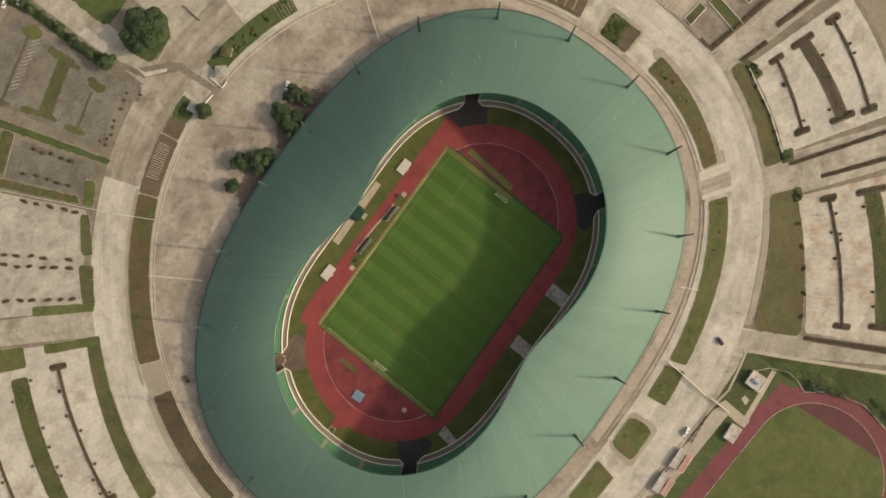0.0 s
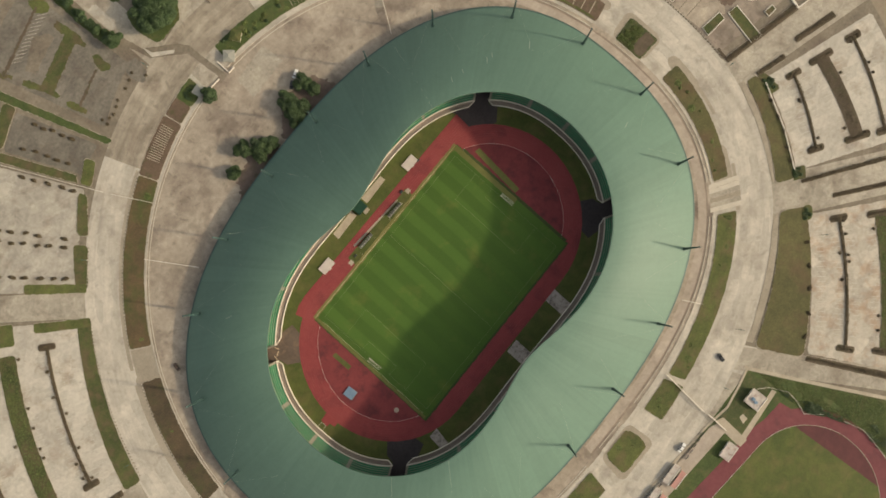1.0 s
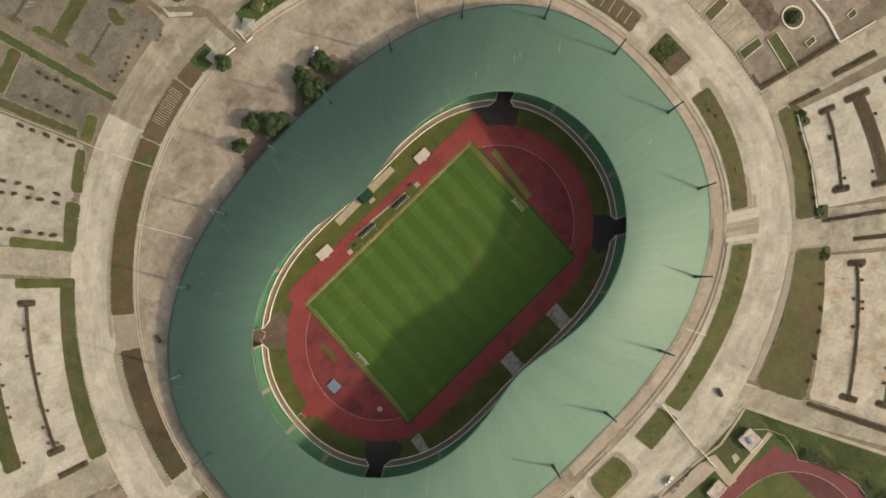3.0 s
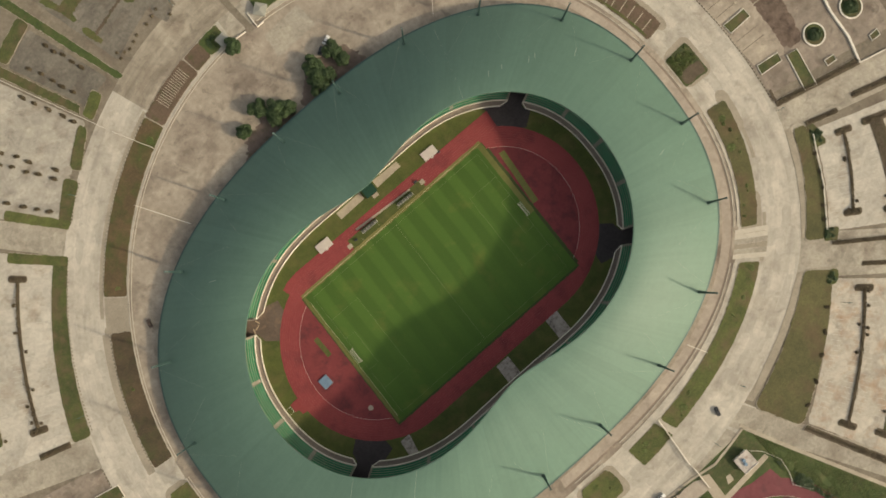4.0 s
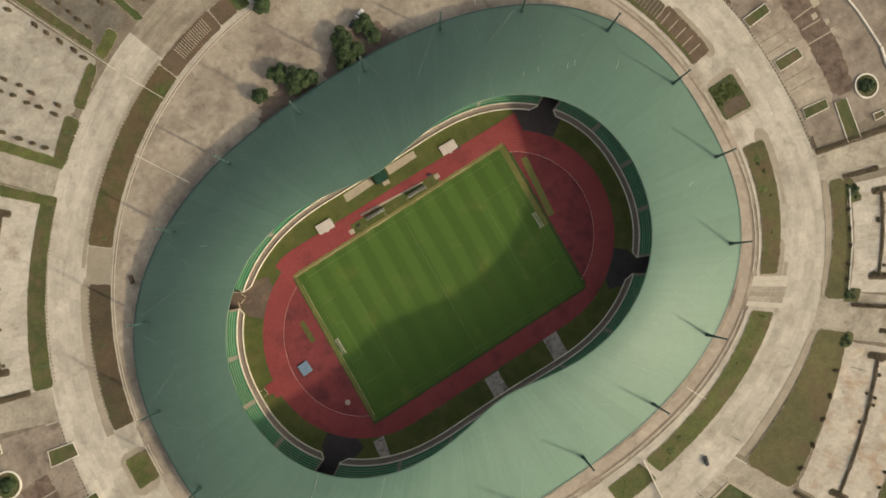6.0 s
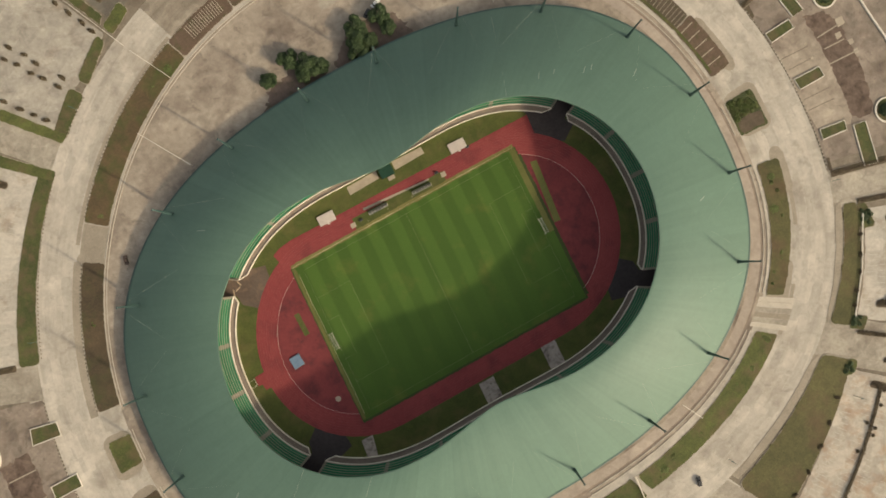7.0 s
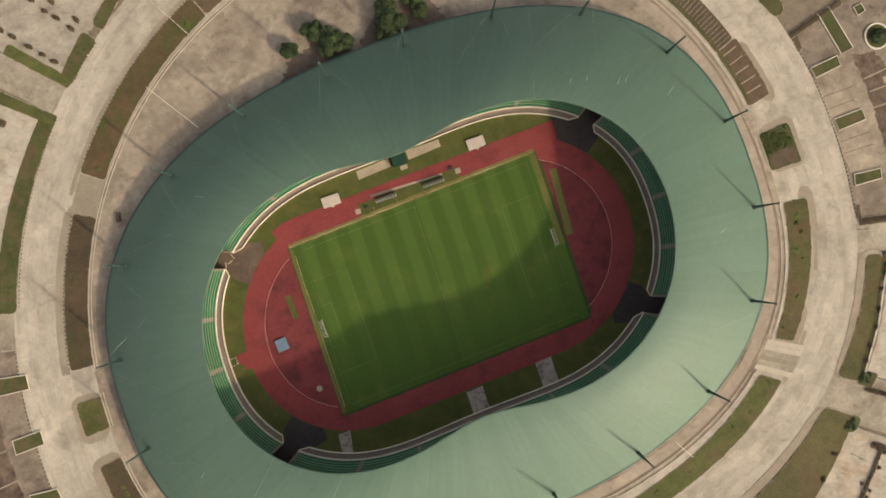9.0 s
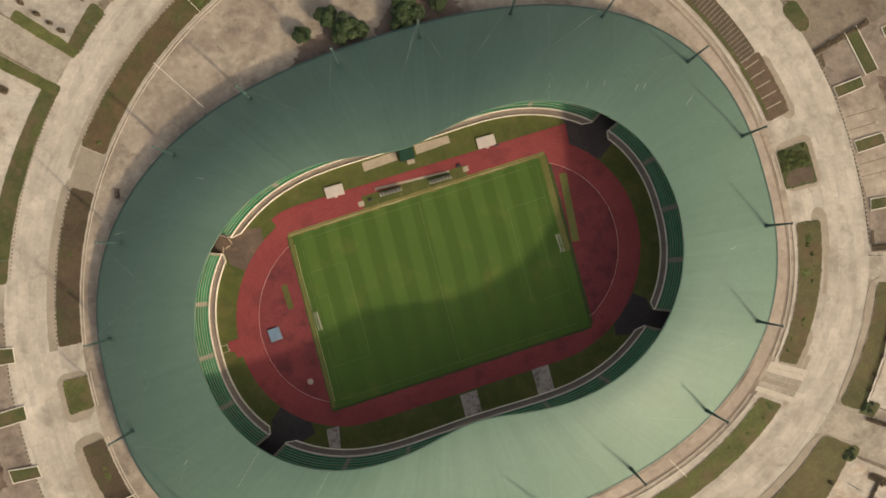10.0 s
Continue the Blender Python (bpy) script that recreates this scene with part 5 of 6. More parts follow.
ov, of = [], []
(ax, ay), (bx, by) = [(-38.2, 245.3), (-65.3, 239.6)]
(ux, uy), (vx, vy) = [(-38.2, 245.3), (-33.9, 242.1)]
for i in range(13):
    x, y = ax + (bx - ax) * i / 12, ay + (by - ay) * i / 12
    w = Vector((vx - ux, vy - uy))
    q = Vector((-w.y, w.x)).normalized() * 0.08
    k = len(ov)
    ov += [plan(x + q.x, y + q.y, 0.055), plan(x + w.x + q.x, y + w.y + q.y, 0.055), plan(x + w.x - q.x, y + w.y - q.y, 0.055), plan(x - q.x, y - q.y, 0.055)]
    of.append((k, k + 3, k + 2, k + 1))
obj("bay_lines", mesh("bay_lines", ov, of, BAYLINE), None, "faded white parking bay lines on old asphalt", "bay lines", "", "stuff")

# ---- fences and rails ----


def fence(pts, h, label, step=3.0, rail=0.12, material=WHITE, group="white fences", post=0.07):
    ob = new("fence")
    tagged(ob, label, "fence", group)
    for z in (0.35 * h, 0.95 * h):
        wall_run("rail", pts, rail, z, z + max(0.05, rail), material, ob)
    bm = bmesh.new()
    tube(bm, (0, 0, 0), (0, 0, h), post, post, 6)
    me = bpy.data.meshes.new("post")
    bm.to_mesh(me)
    bm.free()
    me.materials.append(material)
    for (x0, y0), (x1, y1) in zip(pts, pts[1:]):
        k = max(int(math.hypot(x1 - x0, y1 - y0) / step), 1)
        for i in range(k + 1):
            obj("post", me, ob, loc=plan(x0 + (x1 - x0) * i / k, y0 + (y1 - y0) * i / k, 0.0))
    return ob


fence([ring(127.2, 1), ring(128.1, -27)], 2.2, "white steel fence across the plaza", 3, 0.22)
fence([ring(52.3, 1), ring(51.7, -27)], 2.2, "white steel fence across the plaza", 3, 0.2)
fence([ring(307, -7), ring(306.5, 3.5)], 1.8, "short white fence across the walk", 2, 0.3)
fence([ring(117.1, 27.7), ring(117.1, 92)], 1.8, "long pale fence along a green verge", 4, 0.22)
fence([ring(116.7, 1.7), ring(117.1, 23)], 1.8, "pale fence across a dry bed", 4, 0.22)
fence([ring(289.6, 3.8), ring(285.8, 29)], 1.8, "white fence across the ring road", 4, 0.3)
fence([ring(285.7, 32), ring(284.6, 43)], 1.8, "white fence beside a path", 4, 0.3)
fence([ring(197, -1), ring(196.2, 11)], 1.8, "white fence across a bed", 3, 0.3)
fence([ring(341, 45), ring(334, 44.5), ring(327.8, 45)], 1.0, "low white rail along a parking lot", 4, 0.25)

# ---- huts and pavilions ----


def hut(x, y, w, l, h, turn, roofm, label, wallm=STAND, eave=0.6):
    ob = new("hut")
    tagged(ob, label, "hut")
    ob.matrix_basis = Matrix.Translation(plan(x, y, 0.03)) @ Matrix.Rotation(radians(turn), 4, "Z")
    part("wall", box(bmesh.new(), -w / 2, -l / 2, 0, w / 2, l / 2, h), wallm, ob)
    bm = bmesh.new()
    e = eave
    vs = [bm.verts.new(v) for v in ((-w / 2 - e, -l / 2 - e, h), (w / 2 + e, -l / 2 - e, h), (w / 2 + e, l / 2 + e, h), (-w / 2 - e, l / 2 + e, h), (-w * 0.12, 0, h + 0.7), (w * 0.12, 0, h + 0.7))]
    for f in ((0, 1, 5, 4), (1, 2, 5), (2, 3, 4, 5), (3, 0, 4), (3, 2, 1, 0)):
        bm.faces.new([vs[i] for i in f])
    part("roof", bm, roofm, ob)
    part("door", box(bmesh.new(), -0.45, -l / 2 - 0.05, 0, 0.45, -l / 2 + 0.02, 2.0), CANOPY, ob)
    return ob


hut(12.8, 154.6, 5.0, 5.0, 2.3, 40, GREYROOF, "small gate hut with a pale hipped roof")
hut(-10.5, 155.0, 4.6, 4.6, 2.3, 8, GREYROOF, "small gate hut with a pale grey roof")
hut(23, 158.6, 4.5, 4.5, 2.6, 30, LAWN, "low hut with a mossy roof in a lawn")
def flat_hut(x, y, w, l, h, turn, roofm, label):
    ob = new("pavilion")
    tagged(ob, label, "pavilion")
    ob.matrix_basis = Matrix.Translation(plan(x, y, 0.03)) @ Matrix.Rotation(radians(turn), 4, "Z")
    part("wall", box(bmesh.new(), -w / 2 + 0.5, -l / 2 + 0.5, 0, w / 2 - 0.5, l / 2 - 0.5, h), WHITE, ob)
    part("roof", box(bmesh.new(), -w / 2, -l / 2, h, w / 2, l / 2, h + 0.25, 0.05), roofm, ob)
    part("parapet", box(bmesh.new(), -w / 2, -l / 2, h + 0.22, w / 2, -l / 2 + 0.3, h + 0.5), WHITE, ob)
    part("handle", box(bmesh.new(), 0.3, l / 2 - 0.47, 0.95, 0.36, l / 2 - 0.42, 1.1), GREY, part("door", box(bmesh.new(), -0.45, l / 2 - 0.52, 0, 0.45, l / 2 - 0.46, 1.8), CANOPY, ob), "metal handle")
    return ob


flat_hut(61.5, -156.8, 8.3, 8.4, 1.9, 2, OLDROOF, "white flat-roofed pavilion with blue tanks on top")
flat_hut(33.3, -162.1, 8.8, 5.6, 1.6, 4, OLDROOF, "flat stained pale canopy beside a red track")
flat_hut(5.8, -147.2, 11.0, 3.6, 1.6, 3, OLDROOF, "long flat white canopy beside a kerb")
flat_hut(6.0, -151.4, 9.5, 3.0, 1.9, 3, REDROOF, "long canopy with a faded red roof")
flat_hut(-9.1, -146.9, 11.0, 3.6, 1.6, 3, OLDROOF, "long flat white canopy beside a kerb")
flat_hut(-8.9, -151.0, 9.5, 3.0, 1.9, 3, REDROOF, "long canopy with a faded red roof")
for x, y in [(61.0, -155.6), (60.6, -157.4)]:
    bm = bmesh.new()
    tube(bm, (0, 0, 0), (0, 0, 0.8), 0.9, 0.85, 16)
    ob = part("water_tank", bm, BLUE, None)
    tagged(ob, "round pale blue water tank on a pavilion roof", "water tank", "water tanks")
    ob.location = plan(x, y, 2.16)

# ---- training ground beyond the ring road ----
slab("training_lawn", [(70.6, -146.0), (81.8, -165.6), (106.3, -208.1), (113.4, -221.6)] + [(130, -300), (-60, -290), (-60, -150)], 0.0, 0.03, ROUGHGRASS, "green rough lawn round a training track", "lawn")
KERBLINE = [(70.6, -145.2), (62.1, -147.0), (49.6, -149.1), (35.9, -147.0), (4.1, -144.6), (-26.1, -142.4)]
wall_run("kerb_wall", KERBLINE, 1.1, 0.0, 0.2, SLAB, None, "pale concrete kerb along the ring road", "kerb", "structure")
wall_run("kerb_wall", [(70.5, -143.2), (71.1, -145.3), (82.2, -165.3), (106.7, -207.8), (113.8, -221.2)], 1.7, 0.0, 0.2, SLAB, None, "pale concrete kerb along a side road", "kerb", "structure")
slab("walk", [(36.4, -148.5), (42.3, -151.4), (42.3, -165.7), (38.7, -164.7), (39.1, -155.8), (-10.7, -152.8), (-20.2, -145.3)], 0.0, 0.05, PINK, "pinkish paved walk behind a kerb", "pavement")
slab("soil_bed", ragged([(69.5, -146.4), (71.8, -154.8), (71.3, -159.5), (44.5, -162.7), (43.9, -151.7), (36.0, -148.0), (49.1, -150.2)], 0.7), 0.0, 0.045, COVER, "dark overgrown soil round a pavilion", "soil bed")


fence([(x + 0.2, y - 1.0) for x, y in KERBLINE[2:]], 0.9, "thin dark railing behind a kerb", 2.4, 0.05, CARDARK, "dark railings", 0.03)


def turned(x, y, a=-4.0, c=(43, -208)):
    t = radians(a)
    return c[0] + x * math.cos(t) - y * math.sin(t), c[1] + x * math.sin(t) + y * math.cos(t)


def half_oval(r, back):
    return [turned(r * math.cos(radians(t)), r * math.sin(radians(t))) for t in range(-90, 91, 5)] + [turned(-back, r), turned(-back - r * 0.6, r * 0.7), turned(-back - r * 0.6, -r * 0.7), turned(-back, -r)]


slab("running_track", half_oval(43.5, 90), 0.03, 0.06, ROSE, "faded rose running track of a training ground", "running track")
slab("running_track", ragged([(69.1, -167.9), (70.2, -172.8), (70.6, -180.0), (75.0, -188.5), (62.5, -189.8), (22.8, -169.5), (-19.4, -166.1), (-25.7, -158.2), (27.3, -163.2), (43.7, -165.7)], 0.3), 0.03, 0.065, ROSE, "faded rose sprint straight of a training ground", "running track")
slab("infield", half_oval(35.2, 90), 0.06, 0.09, APRON, "dull olive grass infield of a training track", "lawn")
slab("infield", [turned(35.0 * math.cos(radians(t)), 35.0 * math.sin(radians(t))) for t in range(-35, 56, 5)], 0.06, 0.094, DULLROSE, "dark red crescent at the end of an infield", "running track")
wall_run("track_kerb", half_oval(35.3, 90), 0.1, 0.06, 0.13, LINE, None, "thin white kerb line of a training track", "track line", "structure", True)
for c, lab in (([(71.3, -160.9), (71.9, -163.3), (41.7, -165.8), (41.4, -163.2)], "straight pale concrete path beside a track"), ([(40.1, -148.7), (44.4, -150.6), (43.9, -166.4), (39.0, -165.9)], "pale concrete path from the kerb to a track"), ([(50.0, -156.7), (52.4, -157.1), (52.1, -160.2), (48.5, -160.2)], "square pale concrete pad beside a path")):
    slab("path", c, 0.0, 0.08 + 0.006 * len(lab) / 40, SLAB, lab, "path")


def verge(u):
    """The strip of rough ground beside the side road: its rim at the kerb and its rim at the track."""
    edge = [(73.5, -164.0), (73.4, -180.0), (79.5, -190.0), (84.0, -200.5), (86.0, -210.0), (84.0, -223.0)]
    k = min(int(u * 5), 4)
    (x0, y0), (x1, y1) = edge[k], edge[k + 1]
    w = u * 5 - k
    return (72.6 + 40.4 * u, -149.5 - 72.0 * u), (x0 + (x1 - x0) * w, y0 + (y1 - y0) * w)


def rough(near, far, high, thin):
    def f(q):
        while True:
            (x0, y0), (x1, y1) = verge(q.random())
            v = q.uniform(near, far)
            x, y = x0 + (x1 - x0) * v, y0 + (y1 - y0) * v
            c = noise.noise(Vector((x * 0.11, y * 0.11, 2.0))) + 0.5 * noise.noise(Vector((x * 0.4, y * 0.4, 5.0)))
            if c > thin + 0.35 * q.random():
                return plan(x, y, 0.06 + high * q.random() * (0.7 + c)), Vector((0, 0, 1))
    return f


bvs, bfs = leaves(random.Random(77), 9000, 0.26, rough(0.03, 0.98, 0.2, -0.6))
obj("bushes", mesh("bushes", bvs, bfs, BUSH), None, "low tangled green growth in rough grass", "bushes", "", "stuff")
bvs, bfs = leaves(random.Random(78), 3000, 0.36, rough(0.6, 1.02, 1.0, 0.05))
obj("bushes", mesh("bushes", bvs, bfs, TREELEAF), None, "dark green bushes along a fence", "bushes", "", "stuff")
fence([(66.5, -155.0), (70.9, -158.8), (75.6, -167.4), (75.1, -173.8), (72.6, -179.9), (78.8, -187.3)], 1.3, "thin pale green fence beside the training track", 4, 0.09)
fence([(83.3, -197.2), (86.4, -207.4), (85.5, -214.0), (83.4, -224.4), (80.8, -237.1)], 1.3, "thin pale green fence round the end of the training track", 4, 0.09)



def bench_row():
    ob = new("bench")
    tagged(ob, "dark slatted bench on a paved walk", "bench", "benches behind the kerb")
    part("seat", box(bmesh.new(), -1.1, -0.25, 0.42, 1.1, 0.25, 0.5, 0.02), CARDARK, ob)
    part("backrest", box(bmesh.new(), -1.1, 0.22, 0.5, 1.1, 0.3, 1.0, 0.02), CARDARK, ob)
    for s in (-0.9, 0.9):
        part("leg", box(bmesh.new(), s - 0.05, -0.2, 0, s + 0.05, 0.25, 0.42), CARDARK, ob)
    return ob


bench0 = None
for x, y in [(17.5, -148.7), (20.9, -148.4), (24.2, -148.2), (27.5, -148.0), (30.9, -147.7), (-2.3, -146.7), (-5.9, -146.5)]:
    m = Matrix.Translation(plan(x, y, 0.06)) @ Matrix.Rotation(radians(2), 4, "Z")
    if bench0 is None:
        bench0 = bench_row()
        bench0.matrix_basis = m
    else:
        copy_thing(bench0, m)

# ---- things round the pitch ----


def goal(s):
    ob = new("goal")
    tagged(ob, "white football goal with a net on the turf", "goal", "football goals")
    ob.matrix_basis = Matrix.Translation(plan(52.6 * s, 0, 0.13)) @ Matrix.Rotation(0 if s > 0 else math.pi, 4, "Z")
    for y in (-3.66, 3.66):
        part("post", tube(bmesh.new(), (0, y, 0), (0, y, 2.44), 0.09, 0.09), WHITE, ob)
        part("stay", tube(bmesh.new(), (0, y, 2.44), (1.9, y, 0.05), 0.05, 0.05, 6), WHITE, ob)
    part("crossbar", tube(bmesh.new(), (0, -3.75, 2.44), (0, 3.75, 2.44), 0.11, 0.11), WHITE, ob)
    part("ground_bar", tube(bmesh.new(), (1.9, -3.7, 0.06), (1.9, 3.7, 0.06), 0.07, 0.07, 6), WHITE, ob)
    bm = bmesh.new()
    for i in range(25):
        y = -3.66 + 7.32 * i / 24
        tube(bm, (0.02, y, 2.4), (1.9, y, 0.06), 0.018, 0.018, 3)
    for i in range(8):
        u = i / 7
        tube(bm, (1.9 * u, -3.66, 2.4 * (1 - u) + 0.05), (1.9 * u, 3.66, 2.4 * (1 - u) + 0.05), 0.018, 0.018, 3)
    part("net", bm, WHITE, ob)


goal(1)
goal(-1)


def platform(x, y, w, l):
    ob = new("platform")
    tagged(ob, "low white covered platform beside the running track", "platform", "white platforms")
    ob.matrix_basis = Matrix.Translation(plan(x, y, 0.09))
    part("deck", box(bmesh.new(), -w / 2, -l / 2, 0.45, w / 2, l / 2, 0.6, 0.04), TENT, ob)
    part("step", box(bmesh.new(), -0.6, -l / 2 - 0.5, 0, 0.6, -l / 2, 0.25, 0.03), TENT, ob)
    for sx in (-1, 0, 1):
        for sy in (-1, 1):
            part("leg", tube(bmesh.new(), (sx * (w / 2 - 0.15), sy * (l / 2 - 0.15), 0), (sx * (w / 2 - 0.15), sy * (l / 2 - 0.15), 0.45), 0.06, 0.06, 6), WHITE, ob)


platform(-33.2, 49.2, 7.8, 4.6)
platform(34.2, 49.6, 7.8, 4.6)
slab("side_slab", [(-19.0, 53.2), (-4.0, 53.6), (-4.0, 57.3), (-19.0, 57.0)], 0.06, 0.14, SLAB, "pale concrete slab beside the track", "slab")
slab("side_slab", [(4.2, 53.4), (19.4, 53.8), (19.2, 57.0), (4.2, 57.4)], 0.06, 0.14, SLAB, "pale concrete slab beside the track", "slab")
for c in ([(-3.8, -58), (3.6, -58), (3.6, -47.4), (-3.8, -47.4)], [(28.4, -58.6), (35.6, -58.6), (35.6, -46.6), (28.4, -46.6)], [(-62.6, -53), (-58, -53.4), (-56.4, -44), (-61.8, -43.8)]):
    slab("side_slab", c, 0.06, 0.13, MOTTLED, "mottled grey concrete slab by the stand", "slab")
tn = new("tunnel_canopy")
tagged(tn, "dark green canopy over the players' tunnel", "canopy")
tn.matrix_basis = Matrix.Translation(plan(0.2, 56.3, 0.06))
part("roof", box(bmesh.new(), -3.1, -4.4, 2.9, 3.1, 3.4, 3.2, 0.08), CANOPY, tn)
for sx in (-1, 1):
    part("side_panel", box(bmesh.new(), sx * 2.9 - 0.1, -4.2, 0, sx * 2.9 + 0.1, 3.2, 2.9), CANOPY, tn)
ob = part("box", box(bmesh.new(), -1.6, -0.9, 0, 1.6, 0.9, 0.5, 0.06), SLAB, None)
tagged(ob, "low pale box beside the tunnel canopy", "box").location = plan(1.2, 51.2, 0.09)


def dugout(x, y):
    ob = new("dugout")
    tagged(ob, "grey curved team shelter beside the pitch", "shelter", "team shelters")
    ob.matrix_basis = Matrix.Translation(plan(x, y, 0.1))
    bm = bmesh.new()
    n, w = 8, 4.6
    rows = []
    for i in range(n + 1):
        a = radians(100 * i / n)
        rows.append([bm.verts.new((sx, 1.0 - 2.0 * (1 - math.cos(a)) / 1.17, 2.1 * math.sin(a))) for sx in (-w, w)])
    for a, b in zip(rows, rows[1:]):
        bm.faces.new((a[0], a[1], b[1], b[0]))
    bmesh.ops.solidify(bm, geom=bm.faces[:], thickness=0.08)
    part("shell", bm, GREY, ob)
    part("bench", box(bmesh.new(), -4.4, 0.1, 0.1, 4.4, 0.6, 0.5, 0.04), SEAT, ob)
    for k in range(7):
        part("rib", box(bmesh.new(), -4.5 + 1.5 * k - 0.09, -0.95, 2.0, -4.5 + 1.5 * k + 0.09, 0.4, 2.16), WHITE, ob)


for x, y in ((-17.4, 37.6), (-1.6, 37.4), (10.6, 36.9), (23.4, 37.0)):
    ob = part("post", tube(bmesh.new(), (0, 0, 0), (0, 0, 1.0), 0.06, 0.06, 8), WHITE, None)
    tagged(ob, "short white post at the touchline", "post", "posts at the touchline").location = plan(x, y, 0.13)
for x, y, r in ((20.4, 43.5, 0.9), (38.2, 47.0, 0.8), (-19.5, 41.2, 0.8)):
    bx = part("equipment_box", box(bmesh.new(), -r, -r * 0.6, 0, r, r * 0.6, 0.6, 0.05), CARDARK, None)
    tagged(bx, "small dark equipment box beside the track", "box", "equipment boxes").location = plan(x, y, 0.1)
dugout(-10.3, 41.8)
dugout(11.2, 40.4)
slab("side_strip", [(-16.5, 44.3), (16, 42.2), (16, 43.0), (-16.5, 45.4)], 0.06, 0.12, SLAB, "narrow pale path behind the team shelters", "path")
slab("side_strip", [(-23, 38), (23, 37.6), (23, 43.0), (-23, 43.6)], 0.06, 0.108, APRON, "grass strip beside the pitch", "lawn")
slab("side_strip", ragged([(-57, 36.6), (57, 36.6), (57, 38.5), (-57, 38.5)], 0.5), 0.06, 0.15, DRYSTRIP, "yellowish dry strip along the touchline", "lawn")
wall_run("touch_rope", ragged([(-56.5, 37.25), (-30, 37.4), (-10, 37.1), (10, 37.4), (30, 37.2), (56, 37.3), (56, 37.3)], 0.3, 2.2)[:-1], 0.17, 0.1, 0.2, ROPE, None, "low pale board line along the touchline", "barrier", "structure")
wall_run("touch_rope", [(-55.2, 33), (-55.4, 20), (-55.1, 8), (-55.3, -8), (-55.2, -20), (-55.4, -34)], 0.15, 0.1, 0.22, ROPE, None, "low pale board line behind the goal line", "barrier", "structure")
slab("side_strip", ragged([(-57.2, -36.2), (-55.7, -36.2), (-55.6, 36.4), (-57.1, 36.4)], 0.35), 0.06, 0.145, OLIVESTRIP, "olive strip behind the goal line", "lawn")
slab("side_strip", [(-64.6, 8.2), (-62.2, 8.2), (-62.6, 18.6), (-65, 18.6)], 0.09, 0.12, APRON, "narrow green strip in the red infield", "lawn")
slab("side_strip", [(58.8, -1.2), (61.9, -1.5), (63.9, 27.0), (60.9, 27.6)], 0.09, 0.16, OLIVESTRIP, "narrow green strip in the red infield", "lawn")
slab("side_strip", ragged([(54.8, -4), (57.3, -4), (57.2, 37), (54.4, 37)], 0.3), 0.09, 0.2, OLIVESTRIP, "olive strip behind the goal line", "lawn")
slab("side_strip", ragged([(57.5, -36), (58.7, -36), (58.6, 33), (57.4, 33)], 0.4), 0.09, 0.11, DARKTURF, "narrow dark strip beside the track", "lawn")
hm = new("landing_mat")
tagged(hm, "pale blue high-jump landing mat on the red track", "mat")
hm.matrix_basis = Matrix.Translation(plan(-72.6, 0.2, 0.09)) @ Matrix.Rotation(radians(4), 4, "Z")
part("pad", box(bmesh.new(), -2.4, -2.6, 0, 2.4, 2.6, 0.6, 0.12), BLUE, hm)
part("rim", box(bmesh.new(), -2.5, -2.7, 0, 2.5, 2.7, 0.12, 0.04), GREY, hm)

# small pale pads and marked areas beside the team shelters
for x, y in ((-23.6, 40.8), (23.0, 41.4)):
    slab("side_slab", ragged([(x - 1.2, y - 1.1), (x + 1.2, y - 1.1), (x + 1.2, y + 1.1), (x - 1.2, y + 1.1)], 0.15), 0.06, 0.125, SLAB, "small square pale concrete pad beside the pitch", "slab")
for x in (-11.5, 11.0):
    wall_run("area_line", [(x - 5.2, 40.0), (x - 5.2, 37.6), (x + 5.2, 37.6), (x + 5.2, 40.0)], 0.14, 0.1, 0.125, SLAB, None, "pale marked area in front of a team shelter", "pitch line", "structure")
throw = part("throwing_circle", tube(bmesh.new(), (0, 0, 0), (0, 0, 0.04), 1.25, 1.25, 24), SLAB, None)
tagged(throw, "round pale concrete throwing circle in the red infield", "throwing circle").location = plan(-63.2, -22.9, 0.09)
slab("track_stub", [(-92.6, 3.0), (-87.0, 3.4), (-87.0, -4.4), (-90.4, -4.2), (-90.8, -1.4), (-92.8, -1.2)], 0.06, 0.088, TRACK, "short red stub at the outer edge of the track", "running track")
rail = new("railing")
tagged(rail, "small white railing between stand and track", "railing")
for a, b in (((-96.4, 2.2), (-93.0, 2.4)), ((-93.0, 2.4), (-92.6, -0.4)), ((-96.4, -0.8), (-92.6, -0.4))):
    wall_run("rail", [a, b], 0.12, 0.8, 0.95, WHITE, rail)
for x, y in ((-96.4, 2.2), (-93.0, 2.4), (-92.6, -0.4), (-96.4, -0.8)):
    part("post", tube(bmesh.new(), plan(x, y, 0.06), plan(x, y, 0.95), 0.05, 0.05, 6), WHITE, rail)
# scuffs on the roof sheet near the gate
for deg, u, run in ((27, 0.30, 3.0), (26, 0.36, 2.4), (33, 0.22, 2.2), (36, 0.16, 2.6), (18, 0.52, 4.0), (349, 0.45, 2.4), (140, 0.45, 3.0), (197, 0.5, 2.6)):
    vs = [roof_point(radians(deg + da), u + du, 0.02) for da, du in ((0.0, 0.0), (0.12, 0.0), (0.12 + 0.5, run / 42), (0.5, run / 42))]
    obj("scuff", mesh("scuff", vs, [(0, 1, 2, 3)], CABLE), rf, "pale scratched paint")

# ---- vehicles ----


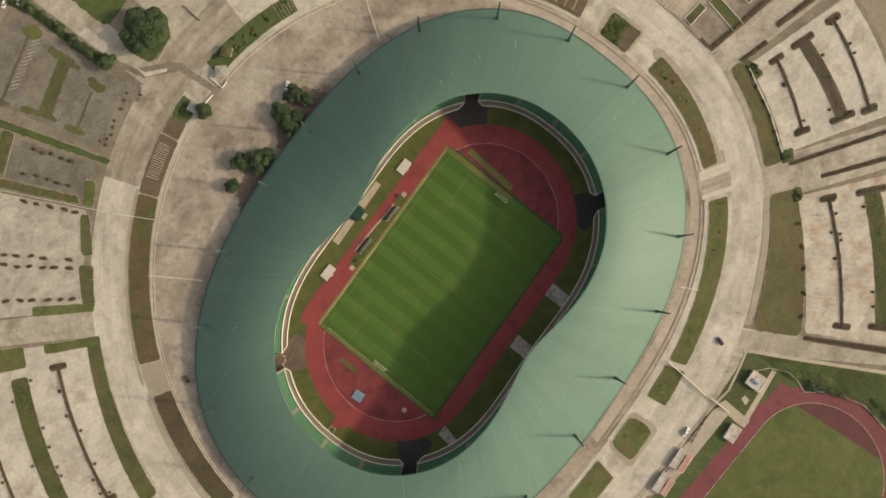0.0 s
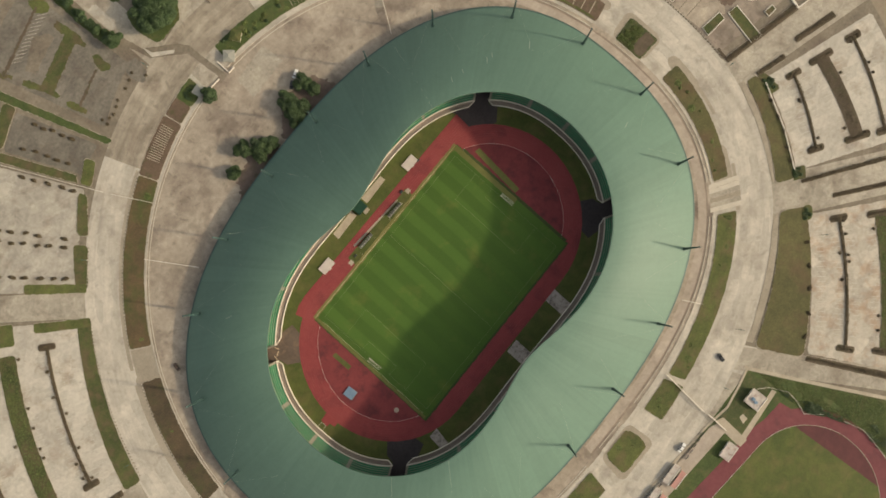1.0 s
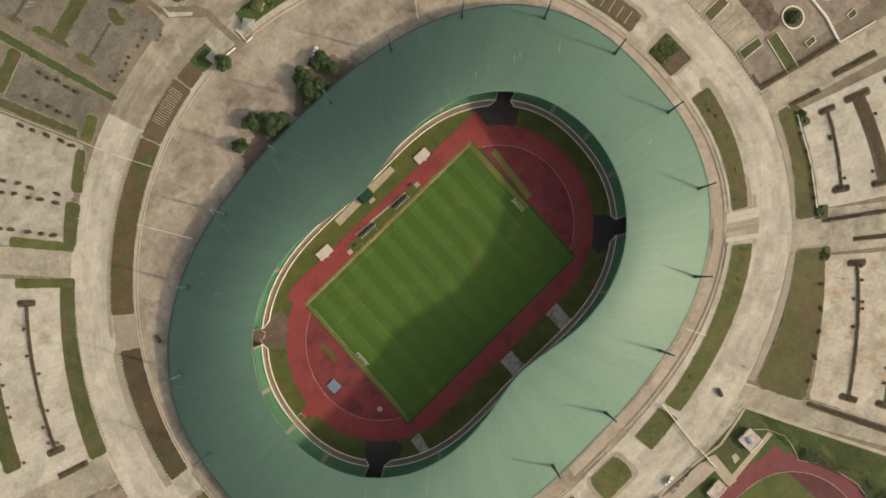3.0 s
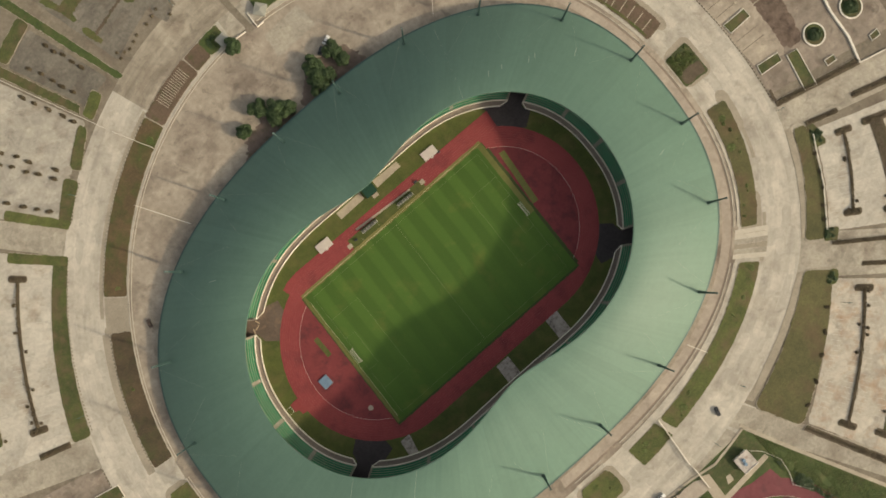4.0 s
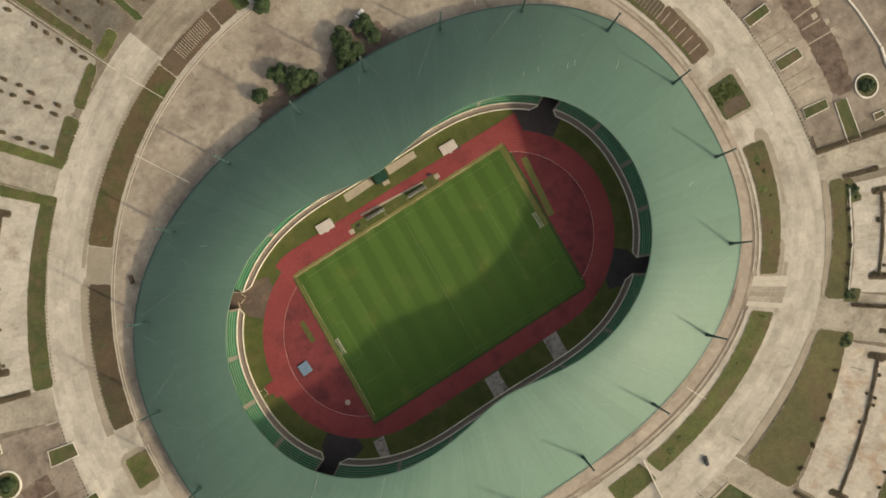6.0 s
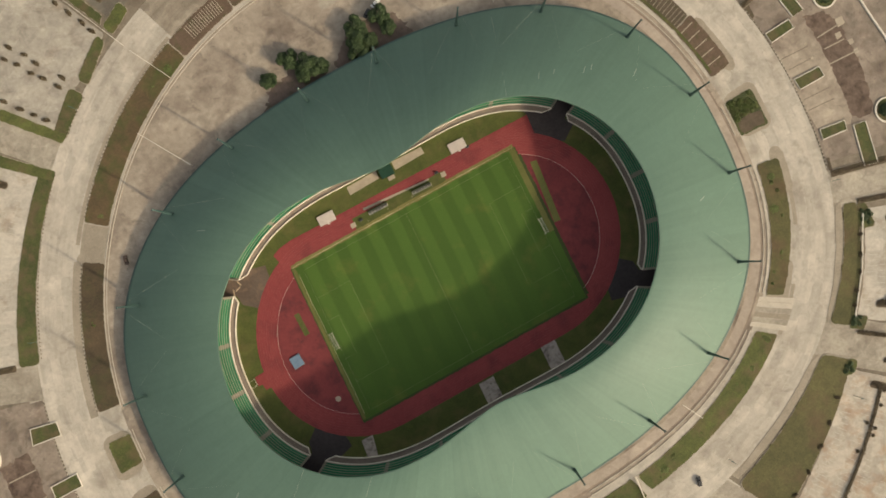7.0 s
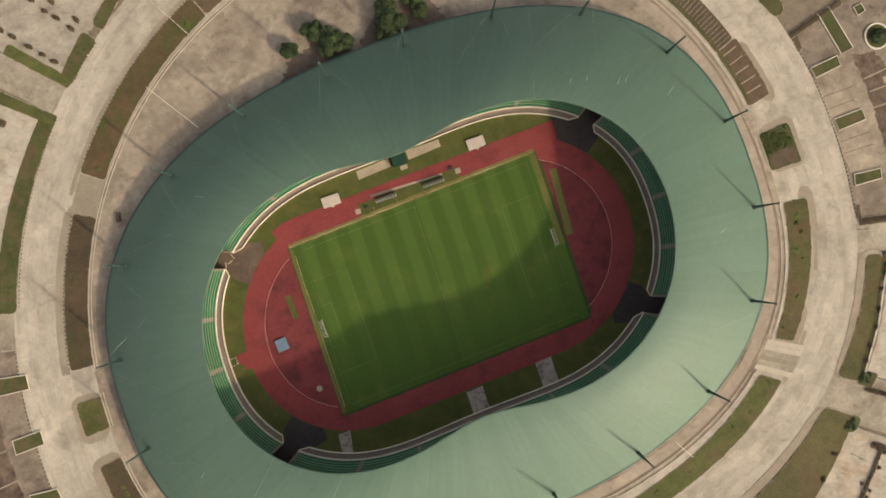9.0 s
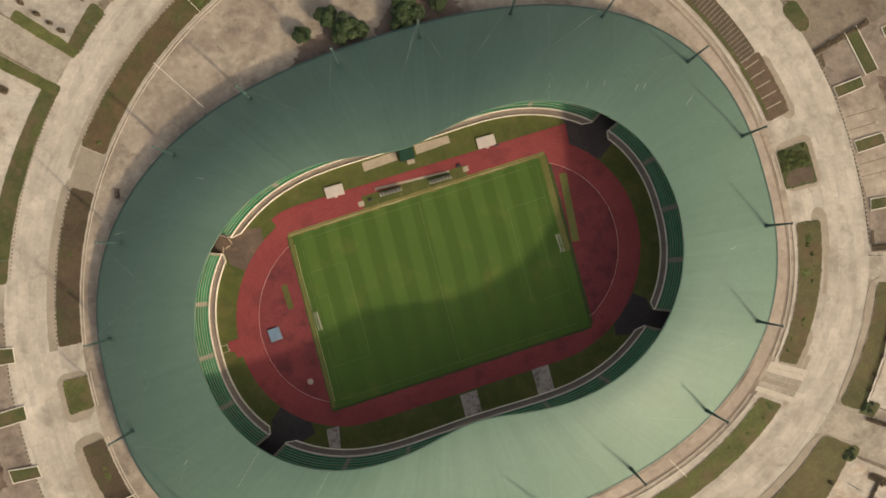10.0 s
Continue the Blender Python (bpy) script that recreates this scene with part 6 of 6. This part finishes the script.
def car(x, y, turn, paint, label, long=4.4):
    ob = new("car")
    tagged(ob, label, "car", "parked vehicles")
    ob.matrix_basis = Matrix.Translation(plan(x, y, 0.05)) @ Matrix.Rotation(radians(turn), 4, "Z")
    h = long / 2
    part("body", box(bmesh.new(), -h, -0.9, 0.3, h, 0.9, 0.95, 0.16), paint, ob)
    bm = bmesh.new()
    box(bm, -h * 0.62, -0.8, 0.9, h * 0.36, 0.8, 1.5)
    for v in bm.verts:
        if v.co.z > 1.3:
            v.co.x *= 0.74
            v.co.y *= 0.86
    part("glasshouse", bm, GLASS, ob)
    part("roof", box(bmesh.new(), -h * 0.44, -0.66, 1.49, h * 0.25, 0.66, 1.54, 0.02), paint, ob)
    for sx in (-0.62, 0.62):
        for sy in (-0.86, 0.86):
            part("rim", tube(bmesh.new(), (sx * h, sy - 0.105, 0.32), (sx * h, sy + 0.105, 0.32), 0.19, 0.19, 10), GREY, part("wheel", tube(bmesh.new(), (sx * h, sy - 0.1, 0.32), (sx * h, sy + 0.1, 0.32), 0.32, 0.32, 14), RUBBER, ob), "grey wheel rim")


car(29.0, 123.2, 20, CARWHITE, "white car parked under the trees", 4.8)
car(23.5, 121, 35, CARDARK, "dark car parked under the trees")
car(66.1, -131.5, 75, CARDARK, "dark car standing on the ring road")
car(-121.8, 75.5, 78, CARBROWN, "dull brown car parked on the plaza")
car(19.1, -143.6, 5, CARWHITE, "white van parked beside the ring road", 5.2)

for x, y in [(-30.8, 268.6), (-24.7, 263.2)]:
    car(x, y, 20, CARWHITE, "long white van parked at the end of a tree row", 6.0)
wall_run("barrier", [(27.4, 192.0), (26.7, 180.4)], 0.4, 0.0, 0.7, RUSTSOIL, None, "thin rusty barrier on the paving", "barrier", "structure")
wall_run("gate_wall", [(6.7, 158.2), (6.7, 149.8), (10.5, 149.7)], 0.5, 0.0, 0.8, WHITE, None, "low white wall beside a gate hut", "wall", "structure")
wall_run("gate_wall", [(0.7, 151.7), (-5.2, 152.2)], 0.5, 0.0, 0.8, WHITE, None, "low white wall beside a gate hut", "wall", "structure")

# ---- street lamps ----


def street_lamp():
    ob = new("street_lamp")
    tagged(ob, "grey steel street lamp with a single arm", "street lamp", "street lamps")
    part("pole", tube(bmesh.new(), (0, 0, 0), (0, 0, 8), 0.11, 0.07, 8), MAST, ob)
    part("arm", tube(bmesh.new(), (0, 0, 7.9), (1.8, 0, 8.4), 0.06, 0.05, 6), MAST, ob)
    part("lamp_head", box(bmesh.new(), 1.5, -0.2, 8.3, 2.5, 0.2, 8.5, 0.05), MAST, ob)
    part("base", box(bmesh.new(), -0.3, -0.3, 0, 0.3, 0.3, 0.4, 0.05), KERB, ob)
    return ob


lamp0 = None
for t, d, turn in ((302.5, 26, 120), (291.5, 31.5, 110), (317.8, 58, 140), (160, 31.0, -20), (128, 31.2, -50), (346, 33, 160), (96, 33, -80)):
    m = Matrix.Translation(plan(*ring(t, d), 0.02)) @ Matrix.Rotation(radians(turn), 4, "Z")
    if lamp0 is None:
        lamp0 = street_lamp()
        lamp0.matrix_basis = m
    else:
        copy_thing(lamp0, m)

# ---- rails at the foot of the roof ----
for a0, a1 in ((61.5, 74.5), (106.5, 118)):
    rr = [((roof_out(radians(a)) + 0.8) * math.cos(radians(a)), (roof_out(radians(a)) + 0.8) * math.sin(radians(a))) for a in (a0 + (a1 - a0) * i / 8 for i in range(9))]
    fence(rr, 2.4, "pale railing along the foot of the stadium", 3.0, 0.25)

# ---- kerb stones: alternate pale and dark blocks along the road ----
kb = bmesh.new()
box(kb, -0.40, -0.12, 0, 0.40, 0.12, 0.2)
kme = []
for m in (KERB, SOIL):
    me = bpy.data.meshes.new("kerb_stone")
    kb.to_mesh(me)
    me.materials.append(m)
    kme.append(me)
kb.free()
for t0, t1, d, count in ((348, 373, 32.8, 92), (168, 195, 32.8, 100), (137.2, 162.5, 30.2, 96), (125.9, 132.2, 31.0, 24), (149.2, 172, 11.0, 74), (113, 142.5, 12.6, 96)):
    kl = obj("kerb_line", None, None, "kerb of alternate pale and dark blocks along the road", "kerb", "", "structure")
    for i in range(count):
        t = t0 + (t1 - t0) * i / count
        o = obj("kerb_stone", kme[i % 2], kl)
        o.matrix_basis = Matrix.Translation(plan(*ring(t, d), 0.02)) @ Matrix.Rotation(radians(t + 90), 4, "Z")
